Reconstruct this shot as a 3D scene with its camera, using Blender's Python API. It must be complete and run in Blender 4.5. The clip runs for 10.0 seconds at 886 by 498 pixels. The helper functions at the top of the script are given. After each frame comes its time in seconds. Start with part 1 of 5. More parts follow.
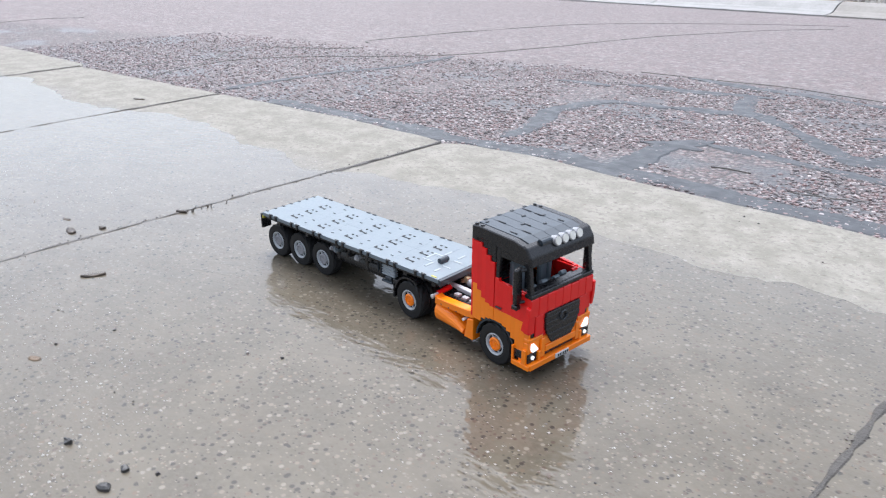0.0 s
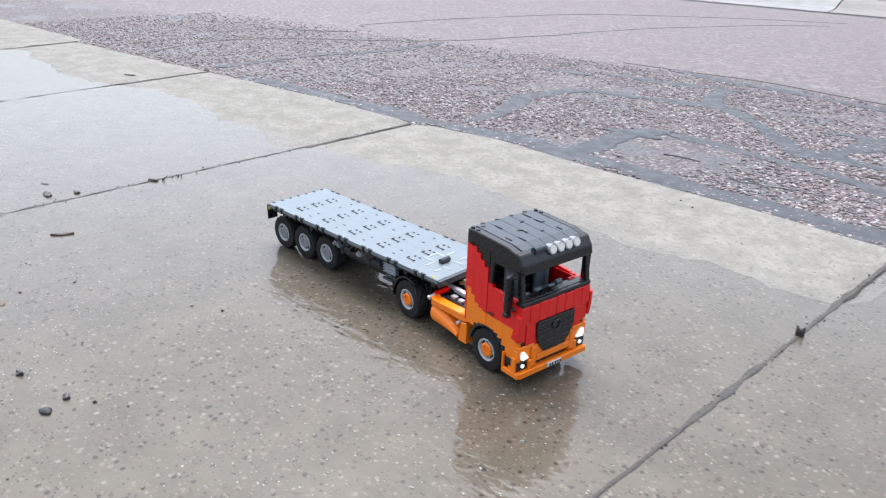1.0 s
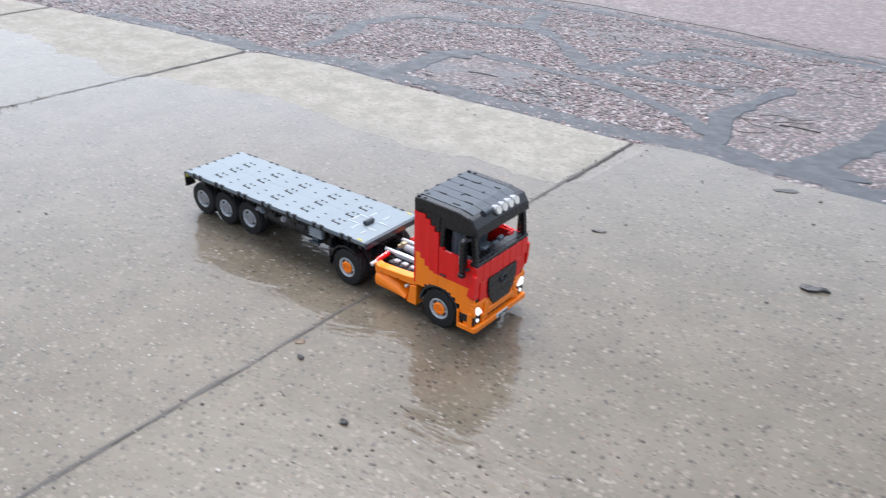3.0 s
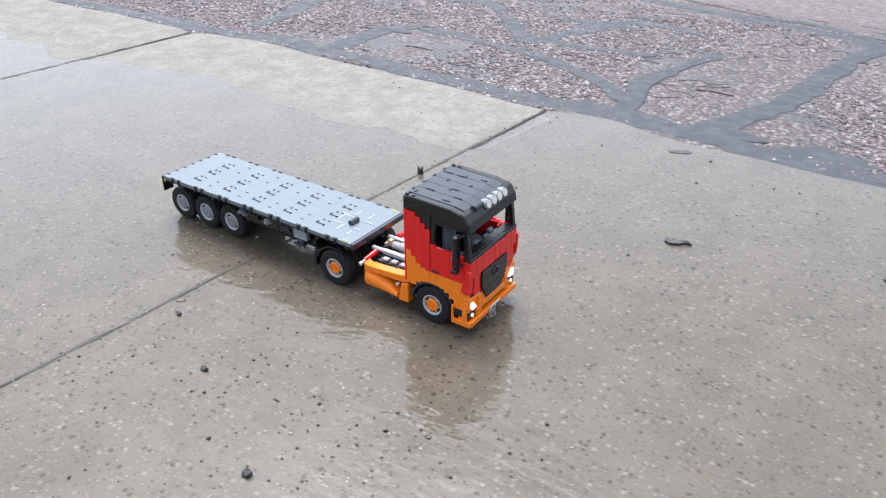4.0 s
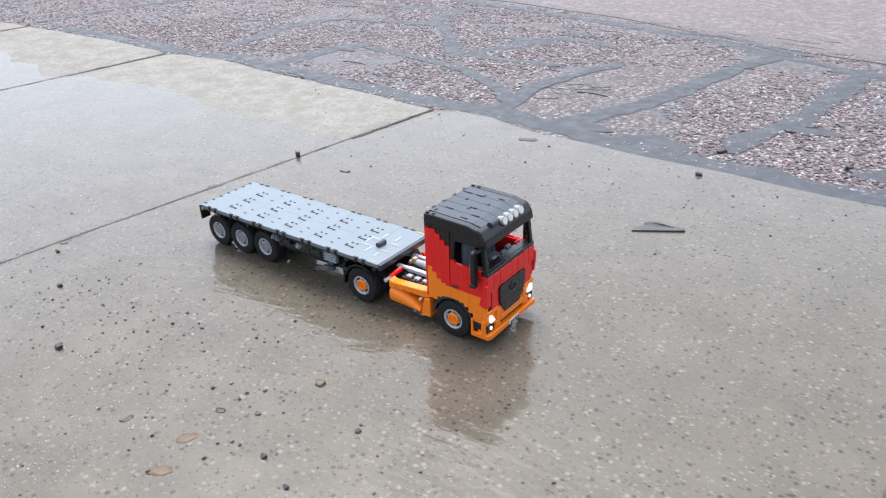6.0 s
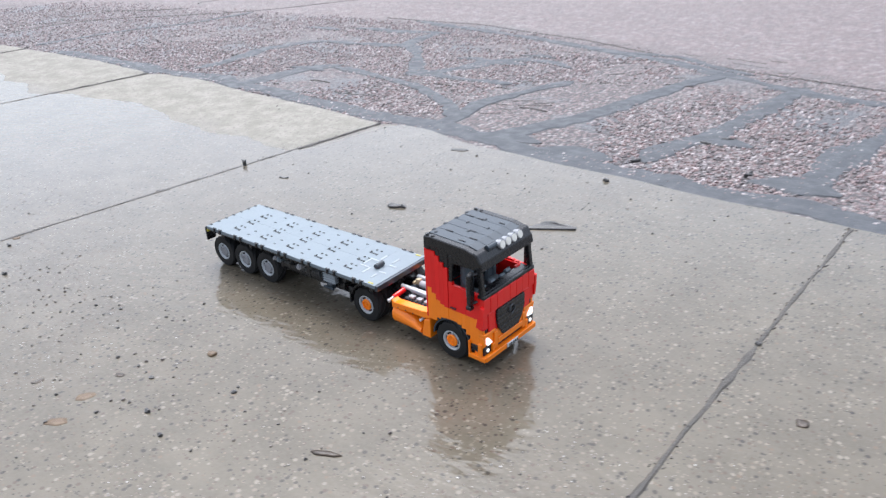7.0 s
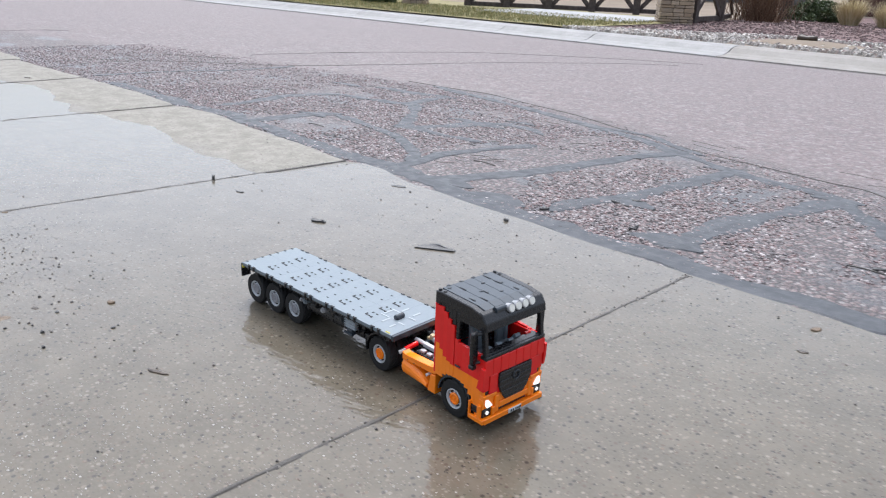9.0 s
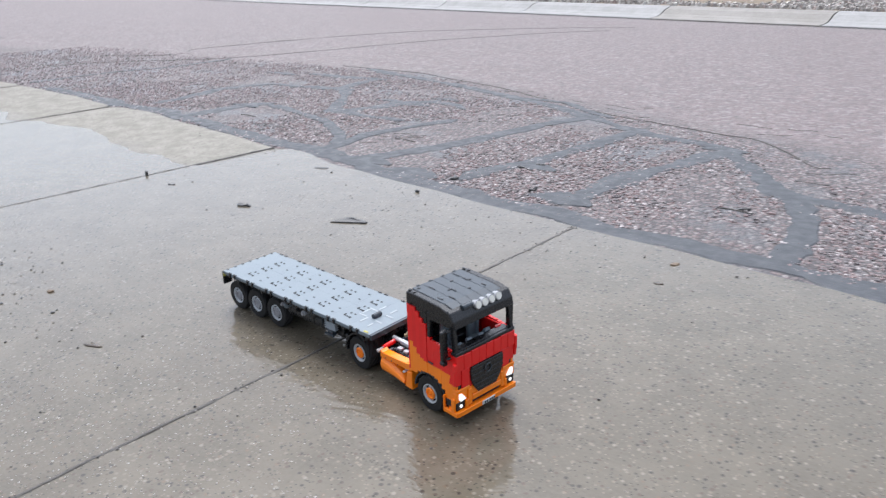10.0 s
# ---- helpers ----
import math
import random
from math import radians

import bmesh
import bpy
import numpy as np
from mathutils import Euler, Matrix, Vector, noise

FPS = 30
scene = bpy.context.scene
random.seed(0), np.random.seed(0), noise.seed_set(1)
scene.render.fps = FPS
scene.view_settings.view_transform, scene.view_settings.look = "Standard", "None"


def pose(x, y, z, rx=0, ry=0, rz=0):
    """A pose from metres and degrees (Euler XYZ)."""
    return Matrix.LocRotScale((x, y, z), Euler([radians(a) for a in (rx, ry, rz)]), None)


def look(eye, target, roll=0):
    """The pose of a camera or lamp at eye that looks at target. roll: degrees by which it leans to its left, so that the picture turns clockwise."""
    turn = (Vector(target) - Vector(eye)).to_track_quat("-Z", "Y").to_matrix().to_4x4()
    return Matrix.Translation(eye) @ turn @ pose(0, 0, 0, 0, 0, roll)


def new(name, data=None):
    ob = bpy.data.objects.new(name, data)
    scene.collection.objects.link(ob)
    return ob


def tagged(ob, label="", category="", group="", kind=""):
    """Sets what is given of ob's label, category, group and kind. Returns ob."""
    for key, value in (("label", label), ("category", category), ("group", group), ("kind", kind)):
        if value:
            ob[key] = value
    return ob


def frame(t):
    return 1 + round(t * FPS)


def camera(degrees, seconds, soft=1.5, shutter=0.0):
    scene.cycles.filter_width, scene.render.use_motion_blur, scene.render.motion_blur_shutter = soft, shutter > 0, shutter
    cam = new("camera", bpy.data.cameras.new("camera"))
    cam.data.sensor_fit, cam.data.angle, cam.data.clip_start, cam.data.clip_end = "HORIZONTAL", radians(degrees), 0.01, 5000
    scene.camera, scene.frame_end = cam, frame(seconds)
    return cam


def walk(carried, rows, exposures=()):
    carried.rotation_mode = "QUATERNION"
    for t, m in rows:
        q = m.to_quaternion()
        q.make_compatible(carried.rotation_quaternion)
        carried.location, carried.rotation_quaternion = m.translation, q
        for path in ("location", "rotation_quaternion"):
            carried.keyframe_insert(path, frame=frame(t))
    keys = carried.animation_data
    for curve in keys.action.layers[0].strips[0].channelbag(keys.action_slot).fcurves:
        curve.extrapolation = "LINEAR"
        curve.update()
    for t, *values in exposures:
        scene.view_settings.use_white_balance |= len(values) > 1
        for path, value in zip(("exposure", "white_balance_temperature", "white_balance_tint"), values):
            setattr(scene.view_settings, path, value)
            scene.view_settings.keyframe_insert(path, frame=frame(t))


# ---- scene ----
EXPOSURES = [(0, 1.27, 5900, 10), (8.3, 1.29, 5900, 10), (9, 1.12, 5950, 10), (10, 1.10, 5950, 10)]
cam = camera(60.4, 10.0, soft=1.15, shutter=0.4)
PATH = [
    (0, (0.027, -1.573, 0.546), (-1.152, -0.15, -0.219), 0.2),
    (0.5, (0.098, -1.567, 0.554), (-1.079, -0.156, -0.235), 1.4),
    (1, (0.189, -1.576, 0.561), (-0.996, -0.176, -0.235), 1.7),
    (1.5, (0.282, -1.557, 0.597), (-0.919, -0.202, -0.253), 0.7),
    (2, (0.347, -1.566, 0.61), (-0.8, -0.202, -0.297), 0.5),
    (2.5, (0.437, -1.615, 0.624), (-0.617, -0.191, -0.304), -0.0),
    (3, (0.539, -1.665, 0.619), (-0.403, -0.177, -0.328), 1.9),
    (3.2, (0.585, -1.666, 0.618), (-0.322, -0.159, -0.333), 2.8),
    (4.3, (0.833, -1.6, 0.646), (-0.109, -0.163, -0.378), -0.9),
    (4.5, (0.885, -1.593, 0.647), (-0.015, -0.135, -0.384), -1.5),
    (5, (1.021, -1.604, 0.655), (0.129, -0.097, -0.311), 1.6),
    (5.5, (1.146, -1.63, 0.644), (0.192, -0.147, -0.301), 2.2),
    (5.7, (1.207, -1.632, 0.64), (0.182, -0.194, -0.3), -0.1),
    (6.8, (1.514, -1.611, 0.65), (0.365, -0.243, -0.248), -2.8),
    (7, (1.56, -1.612, 0.647), (0.414, -0.219, -0.217), -2.4),
    (7.5, (1.687, -1.595, 0.612), (0.515, -0.171, -0.161), -0.4),
    (8, (1.828, -1.59, 0.622), (0.557, -0.221, -0.092), -1.3),
    (8.5, (1.932, -1.594, 0.618), (0.629, -0.232, -0.051), 0.0),
    (9, (2.04, -1.588, 0.633), (0.732, -0.242, -0.056), 2.1),
    (9.5, (2.146, -1.607, 0.66), (0.886, -0.273, -0.135), 0.0),
    (10, (2.281, -1.626, 0.679), (1.045, -0.24, -0.064), -1.6),
]
walk(cam, [(t, look(eye, target, roll)) for t, eye, target, roll in PATH], exposures=EXPOSURES)
# tractor: rear right wheel's place on the ground and heading; trailer: hindmost right wheel's
TRACTOR = [
    (0, -0.6772, -0.8047, -8.13),
    (0.5, -0.5729, -0.8207, -9.41),
    (1, -0.5145, -0.8268, -10.68),
    (1.5, -0.4558, -0.8347, -11.37),
    (2, -0.3534, -0.8527, -9.36),
    (2.5, -0.2295, -0.8727, -9.04),
    (3, -0.1338, -0.8800, -4.74),
    (4.5, 0.1969, -0.8770, 0.31),
    (5, 0.3144, -0.8800, 1.56),
    (5.5, 0.4259, -0.8810, 1.57),
    (7, 0.7689, -0.8550, -1.57),
    (7.5, 0.8799, -0.8570, -0.94),
    (8, 0.9894, -0.8570, -0.31),
    (8.5, 1.0919, -0.8530, -1.58),
    (9, 1.1845, -0.8510, -2.86),
    (9.5, 1.2922, -0.8560, -4.42),
    (10, 1.4044, -0.8670, -5.99),
]
TRAILER = [
    (0, -1.0223, -0.7749, -2.50),
    (0.5, -0.9176, -0.7849, -3.54),
    (1, -0.8576, -0.7878, -3.69),
    (1.5, -0.7985, -0.7928, -3.98),
    (2, -0.7039, -0.8048, -4.41),
    (2.5, -0.5918, -0.8248, -4.70),
    (3, -0.5046, -0.8370, -3.78),
    (4.5, -0.1705, -0.8590, -0.28),
    (5, -0.0480, -0.8660, 0.56),
    (5.5, 0.0655, -0.8720, 0.85),
    (7, 0.3995, -0.8590, 0.71),
    (7.5, 0.5125, -0.8580, 0.71),
    (8, 0.6230, -0.8570, 0.71),
    (8.5, 0.7270, -0.8570, 0.86),
    (9, 0.8190, -0.8549, 1.15),
    (9.5, 0.9265, -0.8540, 0.14),
    (10, 1.0380, -0.8570, -0.72),
]

# ---- light: an overcast day ----
world = bpy.data.worlds.new("overcast_sky")
scene.world = world
world.use_nodes = True
wt = world.node_tree
sky = wt.nodes.new("ShaderNodeTexSky")
sky.sky_type, sky.sun_disc = "NISHITA", False
sky.sun_elevation, sky.sun_rotation = radians(68), radians(312)
sky.air_density, sky.dust_density, sky.ozone_density = 1.0, 6.0, 1.0
pale = wt.nodes.new("ShaderNodeHueSaturation")
pale.inputs["Saturation"].default_value = 0.42
wt.links.new(sky.outputs[0], pale.inputs["Color"])
wt.links.new(pale.outputs[0], wt.nodes["Background"].inputs[0])
wt.nodes["Background"].inputs[1].default_value = 0.15
sun = new("sun", bpy.data.lights.new("sun", "SUN"))
sun.data.energy, sun.data.angle, sun.data.color = 0.5, radians(30), (1.0, 0.99, 0.98)
sun.matrix_world = look((-1.9, 1.9, 9.9), (0, 0, 0))


# ---- materials ----
class Nodes:
    """A short way to wire a node material."""

    def __init__(self, name):
        self.m = bpy.data.materials.new(name)
        self.m.use_nodes = True
        self.t = self.m.node_tree
        self.b = self.t.nodes["Principled BSDF"]
        self.co = self.t.nodes.new("ShaderNodeTexCoord").outputs["Object"]

    def add(self, kind, **kw):
        n = self.t.nodes.new(kind)
        for k, v in kw.items():
            if k in n.inputs:
                self.wire(v, n.inputs[k])
        return n

    def wire(self, v, socket):
        if hasattr(v, "links"):
            self.t.links.new(v, socket)
        else:
            socket.default_value = v

    def noise(self, scale, detail=3.0, rough=0.55, co=None):
        n = self.add("ShaderNodeTexNoise", Scale=scale, Detail=detail, Roughness=rough)
        self.t.links.new(co or self.co, n.inputs["Vector"])
        return n.outputs["Fac"]

    def cells(self, scale, co=None, feature="F1"):
        n = self.add("ShaderNodeTexVoronoi", Scale=scale)
        n.feature = feature
        self.t.links.new(co or self.co, n.inputs["Vector"])
        return n

    def math(self, op, a, b=0.0, clamp=False):
        n = self.t.nodes.new("ShaderNodeMath")
        n.operation, n.use_clamp = op, clamp
        self.wire(a, n.inputs[0])
        self.wire(b, n.inputs[1])
        return n.outputs[0]

    def band(self, v, lo, hi, a=0.0, b=1.0):
        n = self.t.nodes.new("ShaderNodeMapRange")
        n.interpolation_type = "SMOOTHSTEP"
        self.wire(v, n.inputs[0])
        for i, x in enumerate((lo, hi, a, b)):
            n.inputs[i + 1].default_value = x
        return n.outputs[0]

    def mix(self, f, a, b, mode="MIX"):
        n = self.t.nodes.new("ShaderNodeMix")
        n.data_type, n.blend_type = "RGBA", mode
        self.wire(f, n.inputs[0])
        self.wire(a if hasattr(a, "links") else (*a, 1), n.inputs[6])
        self.wire(b if hasattr(b, "links") else (*b, 1), n.inputs[7])
        return n.outputs[2]

    def ramp(self, f, stops, hard=False):
        n = self.t.nodes.new("ShaderNodeValToRGB")
        r = n.color_ramp
        r.interpolation = "CONSTANT" if hard else "LINEAR"
        while len(r.elements) < len(stops):
            r.elements.new(0.5)
        for e, (p, c) in zip(r.elements, stops):
            e.position, e.color = p, (*c, 1)
        self.wire(f, n.inputs[0])
        return n.outputs[0]

    def bump(self, h, strength, distance):
        n = self.add("ShaderNodeBump", Strength=strength, Distance=distance, Height=h)
        self.t.links.new(n.outputs[0], self.b.inputs["Normal"])
        return n

    def done(self, color=None, rough=None, **kw):
        if color is not None:
            self.wire(color if hasattr(color, "links") else (*color, 1), self.b.inputs["Base Color"])
        if rough is not None:
            self.wire(rough, self.b.inputs["Roughness"])
        for k, v in kw.items():
            self.wire(v, self.b.inputs[k.replace("_", " ")])
        return self.m


def plastic(name, c, rough=0.2, spec=0.5):
    """Moulded plastic: small scuffs, damp, slightly uneven gloss from piece to piece."""
    n = Nodes(name)
    rnd = n.add("ShaderNodeObjectInfo").outputs["Random"]
    f = n.math("ADD", n.math("MULTIPLY", rnd, 0.35), n.math("MULTIPLY", n.noise(90, 4), 0.6), True)
    col = n.mix(f, [x * 0.9 for x in c], [min(1, x * 1.08 + 0.002) for x in c])
    r = n.band(n.noise(240, 5), 0.35, 0.7, rough - 0.04, rough + 0.06)
    n.bump(n.noise(160, 2), 0.02, 0.0005)
    return n.done(col, r, Specular_IOR_Level=spec)


RED = plastic("red plastic", (0.74, 0.009, 0.008))
ORANGE = plastic("orange plastic", (0.95, 0.225, 0.004))
BLACK = plastic("black plastic", (0.010, 0.010, 0.011), 0.26, 0.5)
DARK = plastic("dark grey plastic", (0.030, 0.039, 0.048), 0.2, 0.5)
GREY = plastic("light bluish grey plastic", (0.152, 0.183, 0.204), 0.34)
PALE = plastic("pale grey plastic", (0.46, 0.48, 0.49), 0.32)
LIGHT = plastic("light grey plastic", (0.29, 0.32, 0.34), 0.34)
WHITE = plastic("white plastic", (0.6, 0.6, 0.58), 0.3)
YELLOW = plastic("yellow plastic", (0.45, 0.40, 0.04), 0.3)
TAN = plastic("tan plastic", (0.4, 0.32, 0.19), 0.35)
SILVER = plastic("silver plastic", (0.3, 0.3, 0.31), 0.2)


def rubber():
    n = Nodes("tyre rubber")
    f = n.noise(60, 5)
    n.bump(n.noise(400, 3), 0.25, 0.0008)
    return n.done(n.mix(f, (0.011, 0.011, 0.011), (0.024, 0.024, 0.024)), n.band(n.noise(30), 0.3, 0.7, 0.45, 0.75), Specular_IOR_Level=0.25)


RUBBER = rubber()


def lamp_lens(name, glow):
    n = Nodes(name)
    c = n.cells(700)
    n.bump(c.outputs["Distance"], 0.3, 0.0006)
    return n.done(n.mix(n.noise(300), (0.5, 0.49, 0.44), (0.7, 0.7, 0.66)), 0.12, Emission_Color=(1, 0.97, 0.9, 1), Emission_Strength=glow)


HEADLIGHT = lamp_lens("lit headlight lens", 0.45)
ROOFLAMP = lamp_lens("clear roof lamp lens", 0.03)


def concrete(name, dry_edge, pool=False):
    """Wet exposed-aggregate concrete; dry_edge: its strip beside the road has dried pale."""
    n = Nodes(name)
    xyz = n.add("ShaderNodeSeparateXYZ")
    n.t.links.new(n.co, xyz.inputs[0])
    x, y = xyz.outputs[0], xyz.outputs[1]
    big, mid, fine = n.noise(1.3, 4), n.noise(9, 5, 0.65), n.noise(140, 4, 0.7)
    base = n.mix(n.band(mid, 0.3, 0.72), (0.122, 0.110, 0.090), (0.190, 0.175, 0.150))
    base = n.mix(n.band(big, 0.35, 0.7, 0.0, 0.5), base, (0.155, 0.145, 0.129))
    base = n.mix(n.band(fine, 0.38, 0.7, 0.0, 0.55), base, (0.185, 0.176, 0.163))
    for scale, share in ((130, 0.74), (260, 0.74), (115, 0.9)):
        v = n.cells(scale)
        g = n.add("ShaderNodeSeparateColor")
        n.t.links.new(v.outputs["Color"], g.inputs[0])
        spot = n.math("MULTIPLY", n.math("GREATER_THAN", g.outputs[0], share), n.band(v.outputs["Distance"], 0.28, 0.48, 1.0, 0.0))
        hue = n.ramp(g.outputs[1], [(0.0, (0.04, 0.037, 0.034)), (0.3, (0.12, 0.088, 0.075)), (0.5, (0.25, 0.23, 0.205)), (0.72, (0.30, 0.285, 0.265)), (0.9, (0.19, 0.15, 0.12))], True)
        base = n.mix(n.math("MULTIPLY", spot, 0.85), base, hue)
    wob = n.math("MULTIPLY", n.math("SUBTRACT", n.noise(2.6, 6, 0.62), 0.5), 0.42)
    reach = n.math("ADD", y, wob)
    wet = n.band(reach, -0.40, -0.24, 1.0, 0.0) if dry_edge else n.band(n.math("ADD", y, wob), -0.02, 0.2, 1.0, 0.9)
    cream = n.mix(n.band(n.noise(14, 6, 0.7), 0.35, 0.65), (0.20, 0.188, 0.158), (0.30, 0.285, 0.248))
    cream = n.mix(n.band(n.noise(70, 5, 0.7), 0.52, 0.62), cream, (0.175, 0.163, 0.138))
    col = n.mix(wet, n.mix(0.35, cream, base) if dry_edge else base, base)
    rust = n.band(n.noise(5, 5, 0.7), 0.6, 0.75, 0.0, 0.22)
    col = n.mix(rust, col, (0.13, 0.10, 0.075))
    h = n.math("ADD", n.math("MULTIPLY", fine, 0.8), n.math("MULTIPLY", n.noise(47, 5, 0.75), 0.7))
    n.bump(h, 0.22, 0.003)
    if pool:
        # soaked concrete under a mirror-smooth skin of water, thinner and rougher towards the drive
        thin = n.band(n.math("ADD", y, n.math("MULTIPLY", n.math("SUBTRACT", n.noise(2.2, 5), 0.5), 0.35)), -1.24, -1.04, 1.0, 0.0)
        stretched = n.add("ShaderNodeMapping", Scale=(1.0, 1.9, 1.0))
        n.t.links.new(n.co, stretched.inputs[0])
        q = stretched.outputs[0]
        w = n.math("ADD", n.noise(26, 2, 0.5, q), n.math("MULTIPLY", n.noise(7, 2, 0.5, q), 1.4))
        w = n.math("ADD", w, n.math("MULTIPLY", n.noise(75, 2, 0.5, q), 0.3))
        w = n.math("ADD", w, n.math("MULTIPLY", n.math("MULTIPLY", n.noise(210, 3, 0.7), thin), 0.5))
        skin = n.add("ShaderNodeBump", Strength=0.22, Distance=0.006, Height=w)
        n.t.links.new(skin.outputs[0], n.b.inputs["Coat Normal"])
        gloss = n.math("ADD", n.math("MULTIPLY", thin, 0.16), 0.025)
        soaked = n.mix(1.0, col, (0.60, 0.550, 0.455), "MULTIPLY")
        return n.done(soaked, 0.6, Coat_Weight=1.0, Coat_Roughness=gloss, Coat_IOR=1.41, Specular_IOR_Level=0.1)
    film = n.band(n.noise(4, 5, 0.6), 0.32, 0.62)
    coat = n.math("MULTIPLY", wet, n.math("MULTIPLY", film, 0.12))
    return n.done(col, n.mix(wet, (0.8, 0.8, 0.8), (0.5, 0.5, 0.5)), Coat_Weight=coat, Coat_Roughness=0.16, Coat_IOR=1.33, Specular_IOR_Level=0.2)


CONCRETE_DRY = concrete("wet concrete with a pale drying edge", True)
CONCRETE_WET = concrete("wet exposed-aggregate concrete", False)
POOL = concrete("soaked concrete under a skin of water", False, True)


def dirt():
    n = Nodes("wet dirt in the joints")
    n.bump(n.noise(180, 5), 0.6, 0.004)
    return n.done(n.mix(n.noise(60, 5, 0.7), (0.018, 0.016, 0.014), (0.075, 0.066, 0.056)), 0.6)


DIRT = dirt()


def asphalt():
    """Worn chip-seal road: pink, grey and white chips in dark binder, bluish where the binder has bled over an old patch."""
    n = Nodes("worn chip-seal asphalt")
    xyz = n.add("ShaderNodeSeparateXYZ")
    n.t.links.new(n.co, xyz.inputs[0])
    v, w, u = n.cells(85), n.cells(160), n.cells(42)
    cols = []
    for q in (v, w, u):
        g = n.add("ShaderNodeSeparateColor")
        n.t.links.new(q.outputs["Color"], g.inputs[0])
        cols.append(g)
    stops = [(0.0, (0.070, 0.048, 0.047)), (0.22, (0.135, 0.092, 0.088)), (0.45, (0.098, 0.086, 0.085)), (0.62, (0.185, 0.142, 0.135)), (0.8, (0.29, 0.265, 0.255)), (0.93, (0.035, 0.032, 0.032))]
    chips = n.mix(0.4, n.ramp(cols[0].outputs[0], stops, True), n.ramp(cols[1].outputs[1], stops, True))
    gap = n.band(v.outputs["Distance"], 0.42, 0.66)
    col = n.mix(n.math("MULTIPLY", gap, 0.75), chips, (0.024, 0.024, 0.026))
    far = n.band(n.math("ADD", xyz.outputs[1], n.math("MULTIPLY", n.math("ABSOLUTE", n.math("ADD", xyz.outputs[0], 0.9)), 0.25)), 1.7, 1.95)
    bleed = n.math("MULTIPLY", n.band(n.noise(2.1, 6, 0.62), 0.52, 0.62), n.math("SUBTRACT", 1.0, far))
    col = n.mix(n.math("MULTIPLY", bleed, 0.85), col, n.mix(n.noise(40, 4), (0.030, 0.034, 0.040), (0.060, 0.063, 0.068)))
    out = n.mix(n.band(n.noise(0.7, 4), 0.4, 0.7, 0.0, 0.35), (0.130, 0.106, 0.104), (0.106, 0.092, 0.091))
    out = n.mix(0.42, out, n.ramp(cols[2].outputs[0], stops, True))
    out = n.mix(0.30, out, n.ramp(cols[0].outputs[2], stops, True))
    col = n.mix(far, col, out)
    h = n.math("SUBTRACT", n.noise(55, 4), n.math("MULTIPLY", v.outputs["Distance"], 1.3))
    n.bump(h, 0.7, 0.006)
    rough = n.mix(bleed, (0.68, 0.68, 0.68), (0.45, 0.45, 0.45))
    return n.done(col, rough, Coat_Weight=0.10, Coat_Roughness=0.35, Coat_IOR=1.33)


ASPHALT = asphalt()


def chips_mat(name, stops, rough, scale=120):
    n = Nodes(name)
    r = n.add("ShaderNodeNewGeometry").outputs["Random Per Island"]
    col = n.mix(n.band(n.noise(scale, 4), 0.35, 0.7, 0.0, 0.4), n.ramp(r, stops, True), (0.11, 0.095, 0.09))
    n.bump(n.noise(scale * 2, 3), 0.3, 0.002)
    return n.done(col, rough)


CHIPS = chips_mat("road chips", [(0.0, (0.062, 0.048, 0.048)), (0.22, (0.170, 0.108, 0.102)), (0.45, (0.125, 0.106, 0.103)), (0.62, (0.205, 0.150, 0.142)), (0.82, (0.35, 0.31, 0.30))], 0.4)
FLECK = chips_mat("pale aggregate flecks", [(0.0, (0.27, 0.25, 0.22)), (0.28, (0.40, 0.38, 0.35)), (0.50, (0.17, 0.12, 0.09)), (0.68, (0.07, 0.062, 0.054)), (0.76, (0.16, 0.145, 0.125))], 0.35)
GRIT = chips_mat("loose grit", [(0.0, (0.022, 0.019, 0.017)), (0.45, (0.05, 0.038, 0.03)), (0.7, (0.12, 0.10, 0.085)), (0.9, (0.28, 0.26, 0.23))], 0.5)
RIVER = chips_mat("river pebbles", [(0.0, (0.277, 0.251, 0.218)), (0.25, (0.383, 0.356, 0.317)), (0.5, (0.211, 0.185, 0.165)), (0.7, (0.462, 0.436, 0.396)), (0.88, (0.277, 0.218, 0.185))], 0.55, 30)
MULCH_BITS = chips_mat("bark pieces", [(0.0, (0.078, 0.045, 0.042)), (0.4, (0.114, 0.066, 0.063)), (0.7, (0.150, 0.102, 0.096)), (0.9, (0.060, 0.036, 0.033))], 0.8, 40)


def tar():
    n = Nodes("bluish crack sealant")
    n.bump(n.noise(90, 4), 0.35, 0.003)
    f = n.noise(14, 6, 0.7)
    return n.done(n.mix(f, (0.028, 0.032, 0.038), (0.064, 0.068, 0.075)), n.band(n.noise(25), 0.3, 0.7, 0.5, 0.72), Specular_IOR_Level=0.4)


TAR = tar()


def plain(name, a, b, rough, scale, bump=0.3, depth=0.004):
    """Two tones, grain at two scales, fine relief."""
    n = Nodes(name)
    f = n.math("ADD", n.math("MULTIPLY", n.noise(scale, 5, 0.65), 0.65), n.math("MULTIPLY", n.noise(scale * 9, 4, 0.7), 0.35))
    n.bump(n.noise(scale * 6, 4), bump, depth)
    return n.done(n.mix(n.band(f, 0.34, 0.68), a, b), rough)


